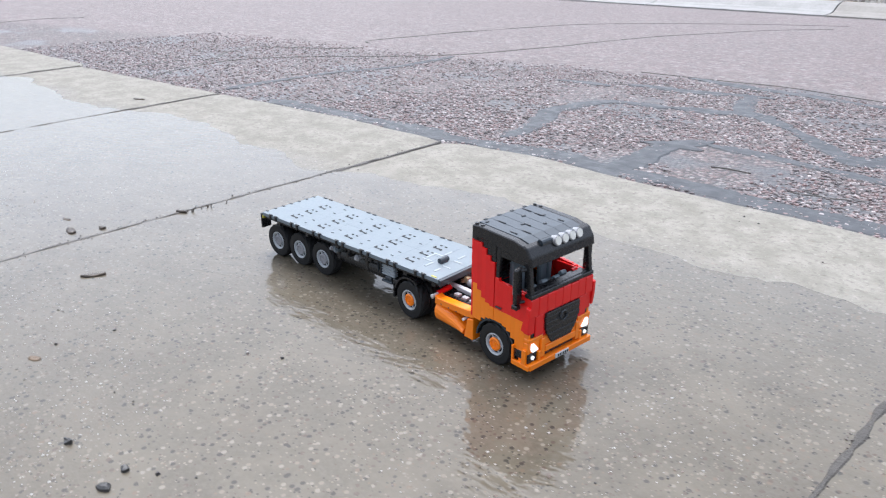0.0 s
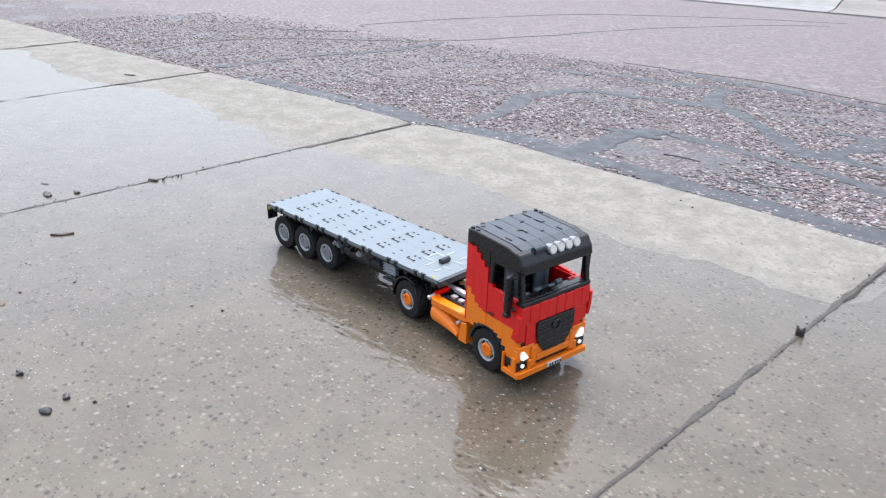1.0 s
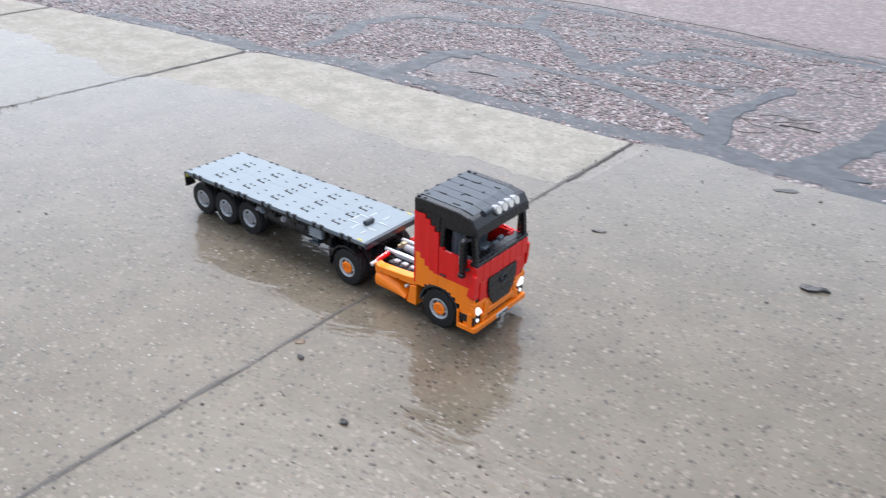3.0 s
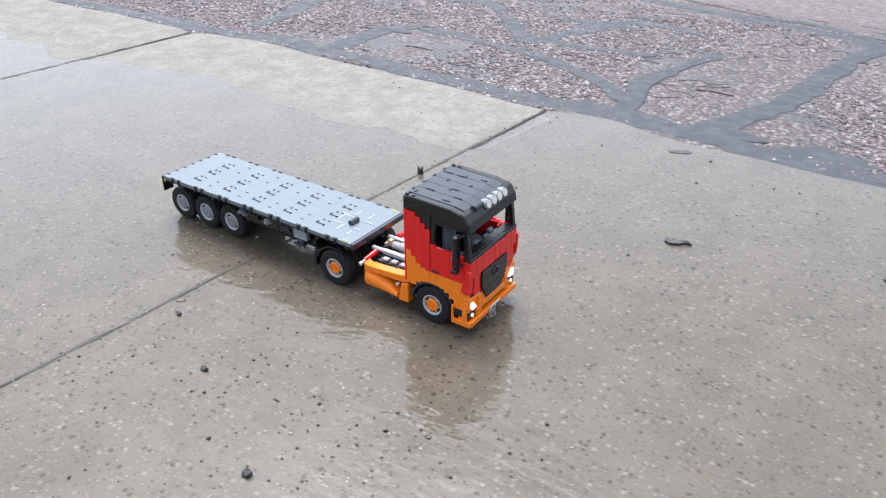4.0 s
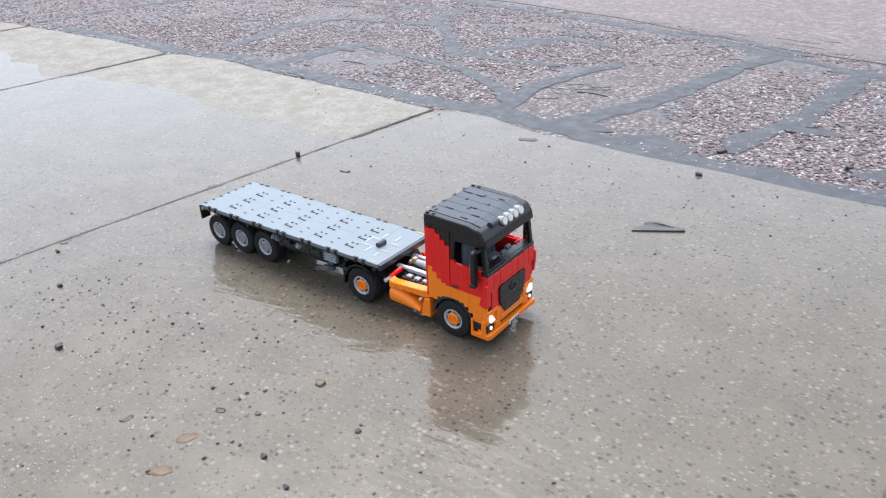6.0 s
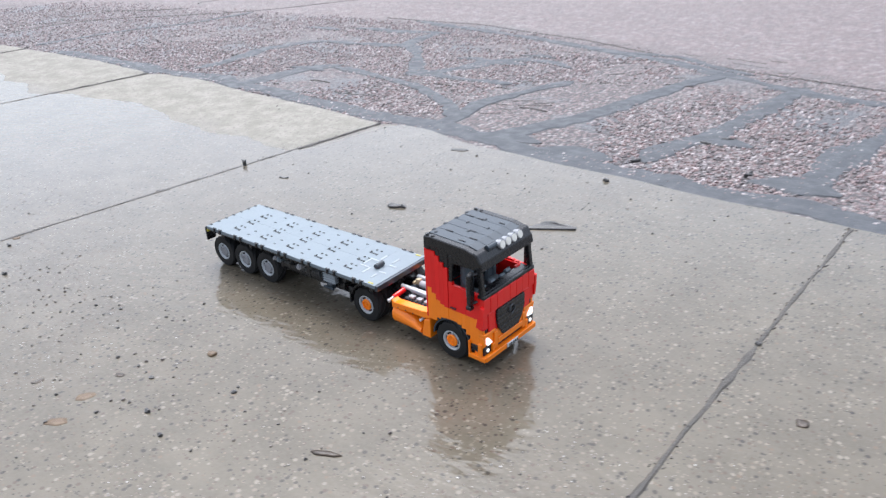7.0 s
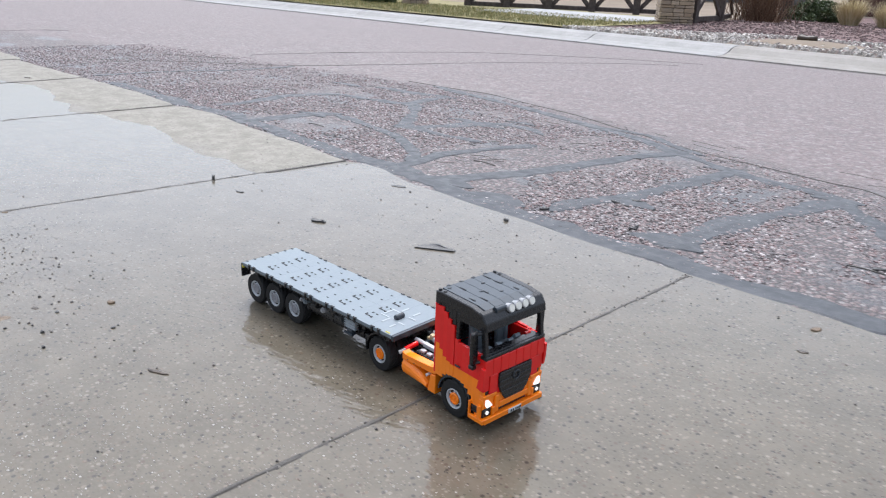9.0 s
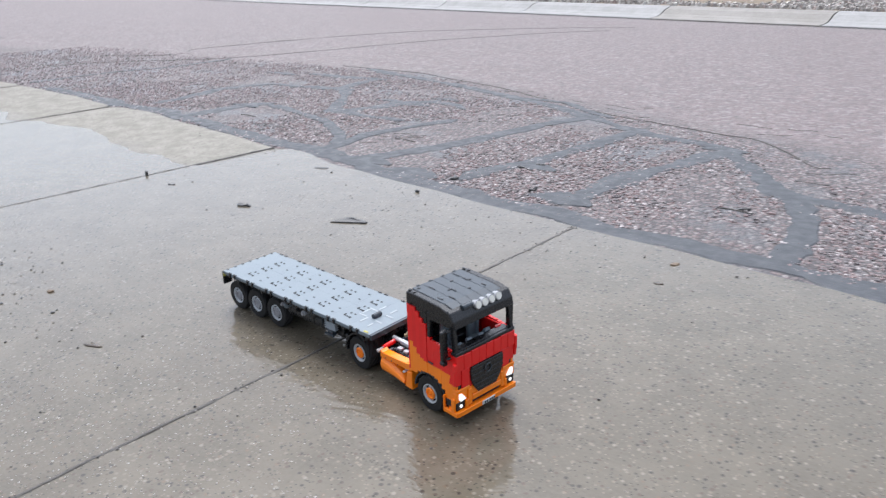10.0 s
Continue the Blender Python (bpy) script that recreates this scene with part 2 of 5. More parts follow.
KERB = plain("pale kerb concrete", (0.190, 0.187, 0.178), (0.263, 0.256, 0.248), 0.7, 5)
SILT = plain("silted kerb concrete", (0.163, 0.149, 0.130), (0.221, 0.206, 0.187), 0.7, 4)
WALKWAY = plain("pale footway concrete", (0.255, 0.255, 0.255), (0.326, 0.326, 0.326), 0.65, 3)
TURF = plain("winter turf soil", (0.150, 0.135, 0.053), (0.255, 0.217, 0.105), 0.95, 2, 0.6, 0.02)
BARK = plain("reddish bark mulch", (0.084, 0.048, 0.045), (0.162, 0.108, 0.102), 0.95, 6, 0.7, 0.02)
TIMBER = plain("weathered dark timber", (0.036, 0.028, 0.026), (0.090, 0.072, 0.062), 0.75, 14, 0.4, 0.003)
TRUNK = plain("dark bark", (0.025, 0.020, 0.018), (0.060, 0.050, 0.043), 0.9, 20, 0.6, 0.01)
MAROON = plain("maroon painted wall", (0.043, 0.012, 0.010), (0.066, 0.020, 0.017), 0.75, 3)
STUCCO = plain("grey boarded wall", (0.108, 0.108, 0.108), (0.180, 0.180, 0.174), 0.8, 4)
FIELD = plain("pale dry yard", (0.149, 0.116, 0.081), (0.193, 0.152, 0.111), 0.9, 0.8)


def per_piece(name, stops, rough, scale):
    n = Nodes(name)
    r = n.add("ShaderNodeObjectInfo").outputs["Random"]
    col = n.mix(n.band(n.noise(scale, 5, 0.7), 0.35, 0.7, 0.0, 0.45), n.ramp(r, stops), (0.2, 0.17, 0.14))
    n.bump(n.noise(scale * 2, 5), 0.6, 0.01)
    return n.done(col, rough)


STONE = per_piece("stacked ledge stone", [(0.0, (0.281, 0.210, 0.133)), (0.35, (0.391, 0.310, 0.212)), (0.7, (0.239, 0.186, 0.133)), (1.0, (0.468, 0.380, 0.273))], 0.8, 12)


def leafy(name, stops, rough=0.6):
    n = Nodes(name)
    r = n.add("ShaderNodeNewGeometry").outputs["Random Per Island"]
    return n.done(n.mix(n.band(n.noise(30), 0.3, 0.7, 0, 0.3), n.ramp(r, stops), (0.1, 0.09, 0.04)), rough, Subsurface_Weight=0.0)


EVERGREEN = leafy("evergreen needles", [(0.0, (0.015, 0.030, 0.007)), (0.6, (0.036, 0.066, 0.015)), (1.0, (0.066, 0.102, 0.030))])
STRAW = leafy("dry straw-coloured grass", [(0.0, (0.378, 0.297, 0.153)), (0.5, (0.558, 0.468, 0.279)), (1.0, (0.675, 0.594, 0.396))])
TWIGS = leafy("reddish bare twigs", [(0.0, (0.066, 0.030, 0.018)), (0.6, (0.132, 0.063, 0.036)), (1.0, (0.180, 0.102, 0.060))], 0.8)
BLADES = leafy("half-green turf blades", [(0.0, (0.087, 0.113, 0.026)), (0.35, (0.165, 0.174, 0.052)), (0.7, (0.331, 0.287, 0.131)), (1.0, (0.435, 0.374, 0.191))])
WETLEAF = plain("wet brown litter", (0.025, 0.017, 0.011), (0.065, 0.043, 0.025), 0.35, 60)
TANLEAF = plain("tan dead leaf", (0.086, 0.054, 0.029), (0.144, 0.097, 0.054), 0.5, 60)
SLATE = plain("wet dark bark chip", (0.022, 0.021, 0.021), (0.050, 0.048, 0.046), 0.4, 50)


# ---- mesh helpers ----
def part(name, bm, material, parent=None, label="", at=None):
    me = bpy.data.meshes.new(name)
    bm.to_mesh(me)
    bm.free()
    me.materials.append(material)
    ob = new(name, me)
    ob.parent = parent
    if at is not None:
        ob.matrix_basis = at
    if label:
        tagged(ob, label)
    return ob


def again(ob, parent, at):
    """The same mesh once more, as an object of its own."""
    o = new(ob.name.split(".")[0], ob.data)
    o.parent, o.matrix_basis = parent, at
    if "label" in ob:
        o["label"] = ob["label"]
    return o


def block(bm, lo, hi, bevel=0.0006, m=None):
    """A bevelled block between two corners, added to bm."""
    size = [h - l for l, h in zip(lo, hi)]
    mid = [(h + l) / 2 for l, h in zip(lo, hi)]
    mm = Matrix.Translation(mid) @ Matrix.Diagonal((*size, 1))
    vs = bmesh.ops.create_cube(bm, size=1, matrix=mm)["verts"]
    if bevel:
        es = list({e for v in vs for e in v.link_edges})
        out = bmesh.ops.bevel(bm, geom=es, offset=min(bevel, min(size) * 0.3), segments=1, affect="EDGES")
        vs = list({v for f in out["faces"] for v in f.verts} | {v for v in vs if v.is_valid})
    if m is not None:
        bmesh.ops.transform(bm, matrix=m, verts=vs)
    return vs


def rod(bm, a, b, r, n=12, r2=None):
    a, b = Vector(a), Vector(b)
    d = b - a
    mm = Matrix.Translation((a + b) / 2) @ d.to_track_quat("Z", "Y").to_matrix().to_4x4()
    return bmesh.ops.create_cone(bm, cap_ends=True, segments=n, radius1=r, radius2=r if r2 is None else r2, depth=d.length, matrix=mm)["verts"]


def prism(bm, outline, lo, hi, axis=1, bevel=0.0):
    """A flat outline pushed through along one axis (0 x, 1 y, 2 z)."""
    def at(p, s):
        q = list(p)
        q.insert(axis, s)
        return q
    a = [bm.verts.new(at(p, lo)) for p in outline]
    b = [bm.verts.new(at(p, hi)) for p in outline]
    fs = [bm.faces.new(a), bm.faces.new(b[::-1])]
    k = len(a)
    for i in range(k):
        fs.append(bm.faces.new((a[i], b[i], b[(i + 1) % k], a[(i + 1) % k])))
    bmesh.ops.recalc_face_normals(bm, faces=fs)
    if bevel:
        es = list({e for f in fs for e in f.edges})
        bmesh.ops.bevel(bm, geom=es, offset=bevel, segments=1, affect="EDGES")


def lathe(bm, profile, n=40, cap=True):
    """A profile of (radius, y) turned round the y axis."""
    rings = [[bm.verts.new((r * math.cos(2 * math.pi * i / n), y, r * math.sin(2 * math.pi * i / n))) for i in range(n)] for r, y in profile]
    for p, q in zip(rings, rings[1:]):
        for i in range(n):
            bm.faces.new((p[i], p[(i + 1) % n], q[(i + 1) % n], q[i]))
    if cap:
        bm.faces.new(rings[0])
        bm.faces.new(rings[-1][::-1])
    bmesh.ops.recalc_face_normals(bm, faces=bm.faces)


def made(*blocks):
    bm = bmesh.new()
    for b in blocks:
        block(bm, *b)
    return bm


# ---- the ground ----
EDGE_X = (-9, -4.4, -3.45, -3.38, -2.9, -2.4, -1.8, -1.42, -1.335, -1.25, -1.06, -0.9, -0.7, -0.4, -0.02, 0.06, 0.17, 0.37, 0.6, 1.15, 1.75, 2.1, 7)
EDGE_Y = (0.11, 0.10, 0.084, 0.038, 0.052, 0.073, 0.092, 0.076, 0.055, 0.088, 0.105, 0.092, 0.066, 0.060, 0.026, 0.040, 0.042, -0.006, -0.012, -0.034, -0.038, -0.05, -0.08)


def edge_y(x):
    """The line where the concrete meets the road: worn, with corners broken at the joints."""
    return float(np.interp(x, EDGE_X, EDGE_Y)) + 0.003 * math.sin(17 * x) + 0.003 * noise.noise((x * 9, 2, 0))


def ground_z(y):
    """The road falls gently towards its far gutter."""
    return -0.22 * max(0.0, (y - 0.3) / 6.9) ** 1.25 if y < 7.2 else -0.22


def sheet(name, xs, ys, zf, material, kind, label=""):
    bm = bmesh.new()
    g = [[bm.verts.new((x, y(x) if callable(y) else y, 0)) for x in xs] for y in ys]
    for row in g:
        for v in row:
            v.co.z = zf(v.co.x, v.co.y)
    for a, b in zip(g, g[1:]):
        for i in range(len(xs) - 1):
            bm.faces.new((a[i], a[i + 1], b[i + 1], b[i]))
    ob = part(name, bm, material)
    return tagged(ob, label, "", "", kind)


def stretch(lo, hi, step):
    k = max(1, round((hi - lo) / step))
    return [lo + (hi - lo) * i / k for i in range(k + 1)]


def far_xs(lo, hi, step, reach=400):
    return [-reach, -120, -50, -20] + stretch(lo, hi, step) + [20, 50, 120, reach]


ground = sheet("ground", far_xs(-14, 8, 2), [-400, -120, -40, -12, -4, 0, 4, 7, 30, 120, 400],
               lambda x, y: -0.34, FIELD, "structure", "bare ground under the paving and yard")
road = sheet("road", far_xs(-12, 6, 0.1), [edge_y, lambda x: edge_y(x) + 0.1] + stretch(0.25, 1.95, 0.1) + stretch(2.1, 7.2, 0.3),
             lambda x, y: ground_z(y) - 0.007 + (0.004 * noise.noise((x * 2.2, y * 2.2, 0)) if y < 3 and abs(x) < 12 else 0),
             ASPHALT, "structure", "worn reddish chip-seal asphalt road with sealed cracks")

# joints between the slabs: place at the road's edge, and drift per metre towards the camera's side
JOINTS = [(-8.0, -0.03), (-6.8, -0.03), (-5.65, -0.03), (-4.55, -0.05), (-3.40, -0.06), (-2.405, -0.03), (-1.328, 0.050), (-0.008, 0.088), (1.322, 0.026), (2.70, 0.02), (4.06, 0.02), (5.4, 0.02), (6.8, 0.02)]
pavement = sheet("pavement", stretch(-9, 7, 0.5), [-7.5, -4, -1, -0.5, 0.0, lambda x: edge_y(x) - 0.004],
                 lambda x, y: -0.014, DIRT, "structure", "wet concrete drive apron laid in jointed slabs")


def slab(j, k, y0, y1, material):
    """One cast slab with worn edges along its joints."""
    (xa, da), (xb, db) = j, k
    rnd = random.Random(int(xa * 100) + int(y0 * 10))
    bm = bmesh.new()
    ny, nx = 46 if y1 is None else 20, 30
    g = []
    top = []
    for i in range(ny + 1):
        v = i / ny
        row = []
        for q in range(nx + 1):
            u = q / nx
            x_edge = xa + (xb - xa) * u
            ye = (edge_y(x_edge) - 0.003) if y1 is None else y1
            y = y0 + (ye - y0) * (v ** 0.6 if y1 is None else v)
            wear_a = 0.004 + 0.0035 * noise.noise((xa, y * 9, 1)) + 0.002 * noise.noise((xa, y * 40, 2))
            wear_b = 0.004 + 0.0035 * noise.noise((xb, y * 9, 1)) + 0.002 * noise.noise((xb, y * 40, 2))
            x = (xa + da * min(0, y) + wear_a) * (1 - u) + (xb + db * min(0, y) - wear_b) * u
            row.append(bm.verts.new((x, y, 0.0)))
        g.append(row)
    for a, b in zip(g, g[1:]):
        for q in range(nx):
            bm.faces.new((a[q], a[q + 1], b[q + 1], b[q]))
    rim = [e for e in bm.edges if len(e.link_faces) == 1]
    ext = bmesh.ops.extrude_edge_only(bm, edges=rim)["geom"]
    for v in ext:
        if isinstance(v, bmesh.types.BMVert):
            v.co.z = -0.013
    for row in (g[0], g[-1]):
        for v in row:
            v.co.z -= 0.0015 + 0.001 * rnd.random()
    for row in g:
        row[0].co.z -= 0.002
        row[-1].co.z -= 0.002
    return part("slab", bm, material, pavement)


for j, k in zip(JOINTS, JOINTS[1:]):
    slab(j, k, -3.4, None, CONCRETE_DRY if k[0] < 0.1 else CONCRETE_WET)
    slab(j, k, -7.4, -3.41, CONCRETE_WET)

# dirt lying in the joints, a little below or level with the slabs
def joint_fill(x0, drift, y0, y1, width):
    bm = bmesh.new()
    prev = None
    for y in stretch(y0, y1, 0.012):
        w = width * (0.5 + 1.1 * abs(noise.noise((x0 * 3, y * 14, 7))) + 0.5 * abs(noise.noise((x0 * 3, y * 60, 2)))) 
        h = 0.0019 + 0.0016 * noise.noise((x0, y * 22, 3))
        c = x0 + drift * min(0, y) + 0.003 * noise.noise((x0, y * 12, 5))
        row = [bm.verts.new((c - w, y, -0.0006)), bm.verts.new((c - w * 0.4, y, h)), bm.verts.new((c + w * 0.4, y, h)), bm.verts.new((c + w, y, -0.0006))]
        if prev:
            for a in range(3):
                bm.faces.new((prev[a], prev[a + 1], row[a + 1], row[a]))
        prev = row
    tagged(part("joint_dirt", bm, DIRT, pavement), "dark wet silt packed along the joint", kind="stuff")


for x0, drift in JOINTS[4:11]:
    joint_fill(x0, drift, -2.6, edge_y(x0) - 0.01, 0.0074 if -1.5 < x0 < 2 else 0.0058)


# ---- sealed cracks and old tar on the road ----
def seam(points, width, seed, lift=0.0026, material=TAR, name="crack_sealant"):
    """A poured band that follows a line, uneven in width, thin at its rims."""
    rnd = random.Random(seed)
    pts = [Vector((*p, 0)) for p in points]
    line = []
    for i in range(len(pts) - 1):
        a = pts[max(0, i - 1)]; b = pts[i]; c = pts[i + 1]; d = pts[min(len(pts) - 1, i + 2)]
        k = max(3, int((c - b).length / 0.022))
        for s in range(k):
            t = s / k
            line.append(0.5 * ((2 * b) + (c - a) * t + (2 * a - 5 * b + 4 * c - d) * t * t + (3 * b - a - 3 * c + d) * t ** 3))
    line.append(pts[-1])
    bm = bmesh.new()
    prev = None
    for i, p in enumerate(line):
        d = (line[min(len(line) - 1, i + 1)] - line[max(0, i - 1)]).normalized()
        side = Vector((-d.y, d.x, 0))
        end = min(1.0, min(i, len(line) - 1 - i) / 4 + 0.15)
        w1 = width * end * (0.55 + 0.75 * noise.noise((i * 0.11, seed, 0)) + 0.35 * noise.noise((i * 0.5, seed, 1)) + 0.25)
        w2 = width * end * (0.55 + 0.75 * noise.noise((i * 0.11, seed, 4)) + 0.35 * noise.noise((i * 0.5, seed, 6)) + 0.25)
        w1, w2 = max(w1, 0.12 * width), max(w2, 0.12 * width)
        row = []
        for off, up in ((w1, -0.0015), (w1 * 0.8, lift), (0, lift * 1.4), (-w2 * 0.8, lift), (-w2, -0.0015)):
            q = p + side * off
            base = ground_z(q.y) - 0.007 + (0.004 * noise.noise((q.x * 2.2, q.y * 2.2, 0)) if q.y < 3 else 0)
            row.append(bm.verts.new((q.x, q.y, base + up)))
        if prev:
            for a in range(4):
                bm.faces.new((prev[a], prev[a + 1], row[a + 1], row[a]))
        prev = row
    return part(name, bm, material, road)


edge_run = [(x, edge_y(x) + 0.055) for x in stretch(-2.2, 4.0, 0.3)]
seam(edge_run, 0.060, 11)
SEALED = [([(0.36, 0.06), (0.415, 0.26), (0.476, 0.44), (0.515, 0.72), (0.571, 1.03), (0.65, 1.27)], 0.050),
          ([(0.80, 0.12), (0.815, 0.28), (0.865, 0.48), (0.885, 0.70), (0.90, 0.92), (0.889, 1.08)], 0.050),
          ([(1.18, 0.10), (1.19, 0.27), (1.212, 0.51), (1.254, 0.70), (1.315, 0.97)], 0.055),
          ([(-1.3, 1.72), (-0.32, 1.52), (0.02, 1.43), (0.32, 1.34), (0.64, 1.20), (0.89, 1.08), (1.10, 1.03), (1.31, 0.975), (1.46, 0.78), (1.62, 0.59), (1.74, 0.55), (1.91, 0.53), (2.3, 0.40)], 0.048),
          ([(1.62, 0.60), (1.70, 0.48), (1.77, 0.34), (1.80, 0.13), (1.81, 0.02)], 0.050),
          ([(0.13, 0.08), (0.138, 0.19), (0.121, 0.39), (0.145, 0.57), (0.20, 0.82)], 0.040),
          ([(-0.75, 0.55), (-0.5, 0.52), (-0.21, 0.44), (0.028, 0.31), (0.13, 0.19)], 0.036),
          ([(-0.316, 0.65), (-0.29, 0.85), (-0.274, 0.98), (-0.086, 1.09), (0.089, 1.01)], 0.036),
          ([(-0.159, 1.13), (-0.278, 0.85), (-0.362, 0.62), (-0.483, 0.75), (-0.67, 0.97), (-0.82, 1.06), (-0.96, 1.0)], 0.045),
          ([(-0.82, 0.12), (-0.822, 0.21), (-0.821, 0.45), (-0.75, 0.60)], 0.055),
          ([(-1.24, 0.22), (-1.238, 0.36), (-1.30, 0.55), (-1.344, 0.71), (-1.26, 0.95), (-1.05, 1.0)], 0.050),
          ([(-1.268, 1.36), (-1.1, 1.40), (-0.942, 1.42), (-0.88, 1.22), (-0.83, 1.06)], 0.055),
          ([(-0.35, 0.96), (-0.233, 0.975), (-0.10, 0.98)], 0.045),
          ([(-0.46, 0.69), (-0.325, 0.65), (-0.18, 0.635), (0.05, 0.66)], 0.045),
          ([(-2.474, 0.14), (-2.484, 0.365), (-2.476, 0.73), (-2.416, 1.03), (-2.45, 1.5)], 0.030),
          ([(0.12, 1.43), (0.35, 1.44), (0.51, 1.34), (0.71, 1.25)], 0.030)]
for k, (c, w) in enumerate(SEALED):
    seam(c, w, 12 + k)
PATCHES = [(-1.27, 1.36, 0.13), (-0.94, 1.44, 0.10), (-0.96, 1.02, 0.11), (-0.82, 1.07, 0.10), (-0.82, 0.47, 0.09), (-0.34, 0.97, 0.09), (0.40, 0.12, 0.10), (0.62, 0.09, 0.11), (1.16, 0.14, 0.10), (0.90, 0.37, 0.09), (1.30, 0.98, 0.08), (0.89, 1.07, 0.09), (-0.15, 1.16, 0.08), (-1.55, 1.25, 0.12)]
for k, (cx, cy, r) in enumerate(PATCHES):
    seam([(cx - r, cy - 0.02), (cx, cy + 0.015), (cx + r, cy)], r * 0.55, 40 + k, 0.0028, TAR, "tar_patch")

# long open cracks over the road, and the broken rim of the old patch
CRACKS = [([(-2.94, 0.06), (-3.10, 0.58), (-3.01, 0.86), (-2.75, 1.2), (-2.53, 1.48), (-2.42, 1.88), (-2.35, 2.32), (-2.30, 2.9), (-2.22, 3.5), (-2.07, 4.05), (-1.9, 4.7), (-1.6, 5.3)], 0.014),
          ([(-3.25, 0.21), (-3.26, 0.42), (-3.22, 0.6), (-3.36, 0.78), (-3.40, 1.05), (-3.15, 1.25), (-3.02, 1.42)], 0.018),
          ([(-3.15, 1.6), (-3.26, 1.73), (-3.24, 2.35), (-3.2, 2.9), (-3.15, 3.4), (-3.02, 3.98), (-2.57, 4.75), (-2.05, 5.4), (-1.6, 5.8)], 0.013),
          ([(-5.61, 0.58), (-5.71, 0.93), (-5.66, 1.19)], 0.018),
          ([(-1.53, 1.72), (-1.13, 1.76), (-0.88, 1.78), (-0.52, 1.69), (-0.18, 1.62), (0.13, 1.50), (0.342, 1.42), (0.609, 1.33), (0.861, 1.275), (1.19, 1.22), (1.326, 1.205), (1.496, 1.055), (1.606, 0.935), (1.654, 0.944)], 0.0060),
          ([(-2.48, 0.2), (-2.46, 0.8), (-2.42, 1.05)], 0.008)]
for k, (c, w) in enumerate(CRACKS):
    seam(c, w * 0.68, 70 + k, 0.0020, DIRT, "crack")
# short raised lips where the old patch breaks up
for k, (cx, cy) in enumerate([(0.16, 0.10), (0.875, 0.34), (0.9, 0.40), (1.58, 0.34), (-0.6, 0.33), (-0.15, 0.52), (-0.35, 1.0), (0.55, 0.95), (0.3, 0.4), (-1.3, 0.5), (0.75, 0.75)]):
    seam([(cx - 0.05, cy - 0.006), (cx - 0.01, cy + 0.008), (cx + 0.05, cy)], 0.006, 90 + k, 0.0022, DIRT, "crack")


rnd = random.Random(17)
made_cracks = 0
while made_cracks < 70:
    cx, cy = rnd.uniform(-2.2, 2.4), 0.08 + 1.5 * rnd.random()
    if cy < edge_y(cx) + 0.06 or noise.noise((cx * 1.3, cy * 1.3, 31)) < -0.1:
        continue
    a, l = rnd.gauss(0.15, 0.5), rnd.uniform(0.025, 0.085)
    c, s_ = math.cos(a) * l, math.sin(a) * l
    seam([(cx - c, cy - s_), (cx - c * 0.2, cy + rnd.gauss(0, 0.012)), (cx + c * 0.4, cy + rnd.gauss(0, 0.01)), (cx + c, cy + s_)], rnd.uniform(0.0022, 0.0042), 200 + made_cracks, 0.0012, DIRT, "crack")
    made_cracks += 1


# ---- loose chips standing out of the road surface ----
def scatter(name, spots, size, material, parent, label, flat=0.5, seed=3):
    """Many small angular stones in one mesh."""
    rnd = random.Random(seed)
    verts, faces = [], []
    for x, y, z, s in spots:
        s *= size * (0.6 + 0.8 * rnd.random())
        a0 = rnd.random() * 6.28
        n0 = len(verts)
        k = rnd.choice((4, 5, 5, 6))
        for i in range(k):
            a = a0 + 6.283 * i / k
            r = s * (0.75 + 0.5 * rnd.random())
            verts.append((x + r * math.cos(a), y + r * math.sin(a), z - s * 0.25))
        for i in range(k):
            a = a0 + 6.283 * i / k + 0.2
            r = s * (0.4 + 0.3 * rnd.random())
            verts.append((x + r * math.cos(a), y + r * math.sin(a), z + s * flat * (0.6 + 0.7 * rnd.random())))
        for i in range(k):
            j = (i + 1) % k
            faces.append((n0 + i, n0 + j, n0 + k + j, n0 + k + i))
        faces.append(tuple(n0 + k + i for i in range(k)))
    me = bpy.data.meshes.new(name)
    me.from_pydata(verts, [], faces)
    me.materials.append(material)
    ob = new(name, me)
    ob.parent = parent
    return tagged(ob, label, kind="stuff")


def road_top(x, y):
    return ground_z(y) - 0.007 + (0.004 * noise.noise((x * 2.2, y * 2.2, 0)) if y < 3 else 0)


rnd = random.Random(5)
spots = []
while len(spots) < 34000:
    x, y = rnd.uniform(-4.2, 3.2), 0.02 + 2.3 * rnd.random() ** 1.25
    worn = noise.noise((x * 1.6, y * 1.6, 9)) + 0.5 * noise.noise((x * 6, y * 6, 2)) + 0.12
    inside = float(np.interp(x, (-4.2, -2.5, -1.5, -0.3, 0.3, 0.9, 1.5, 2.2, 3.2), (1.3, 1.5, 1.7, 1.62, 1.42, 1.2, 1.0, 0.6, 0.5))) + 0.1 - y
    if y < edge_y(x) + 0.012 or rnd.random() > (0.42 + 2.2 * worn if x > -2 else 0.38) or rnd.random() > inside / 0.25:
        continue
    spots.append((x, y, road_top(x, y), 1.0))
scatter("road_chips", spots, 0.0070, CHIPS, road, "pink, grey and white stone chips bedded in the road", 0.35)

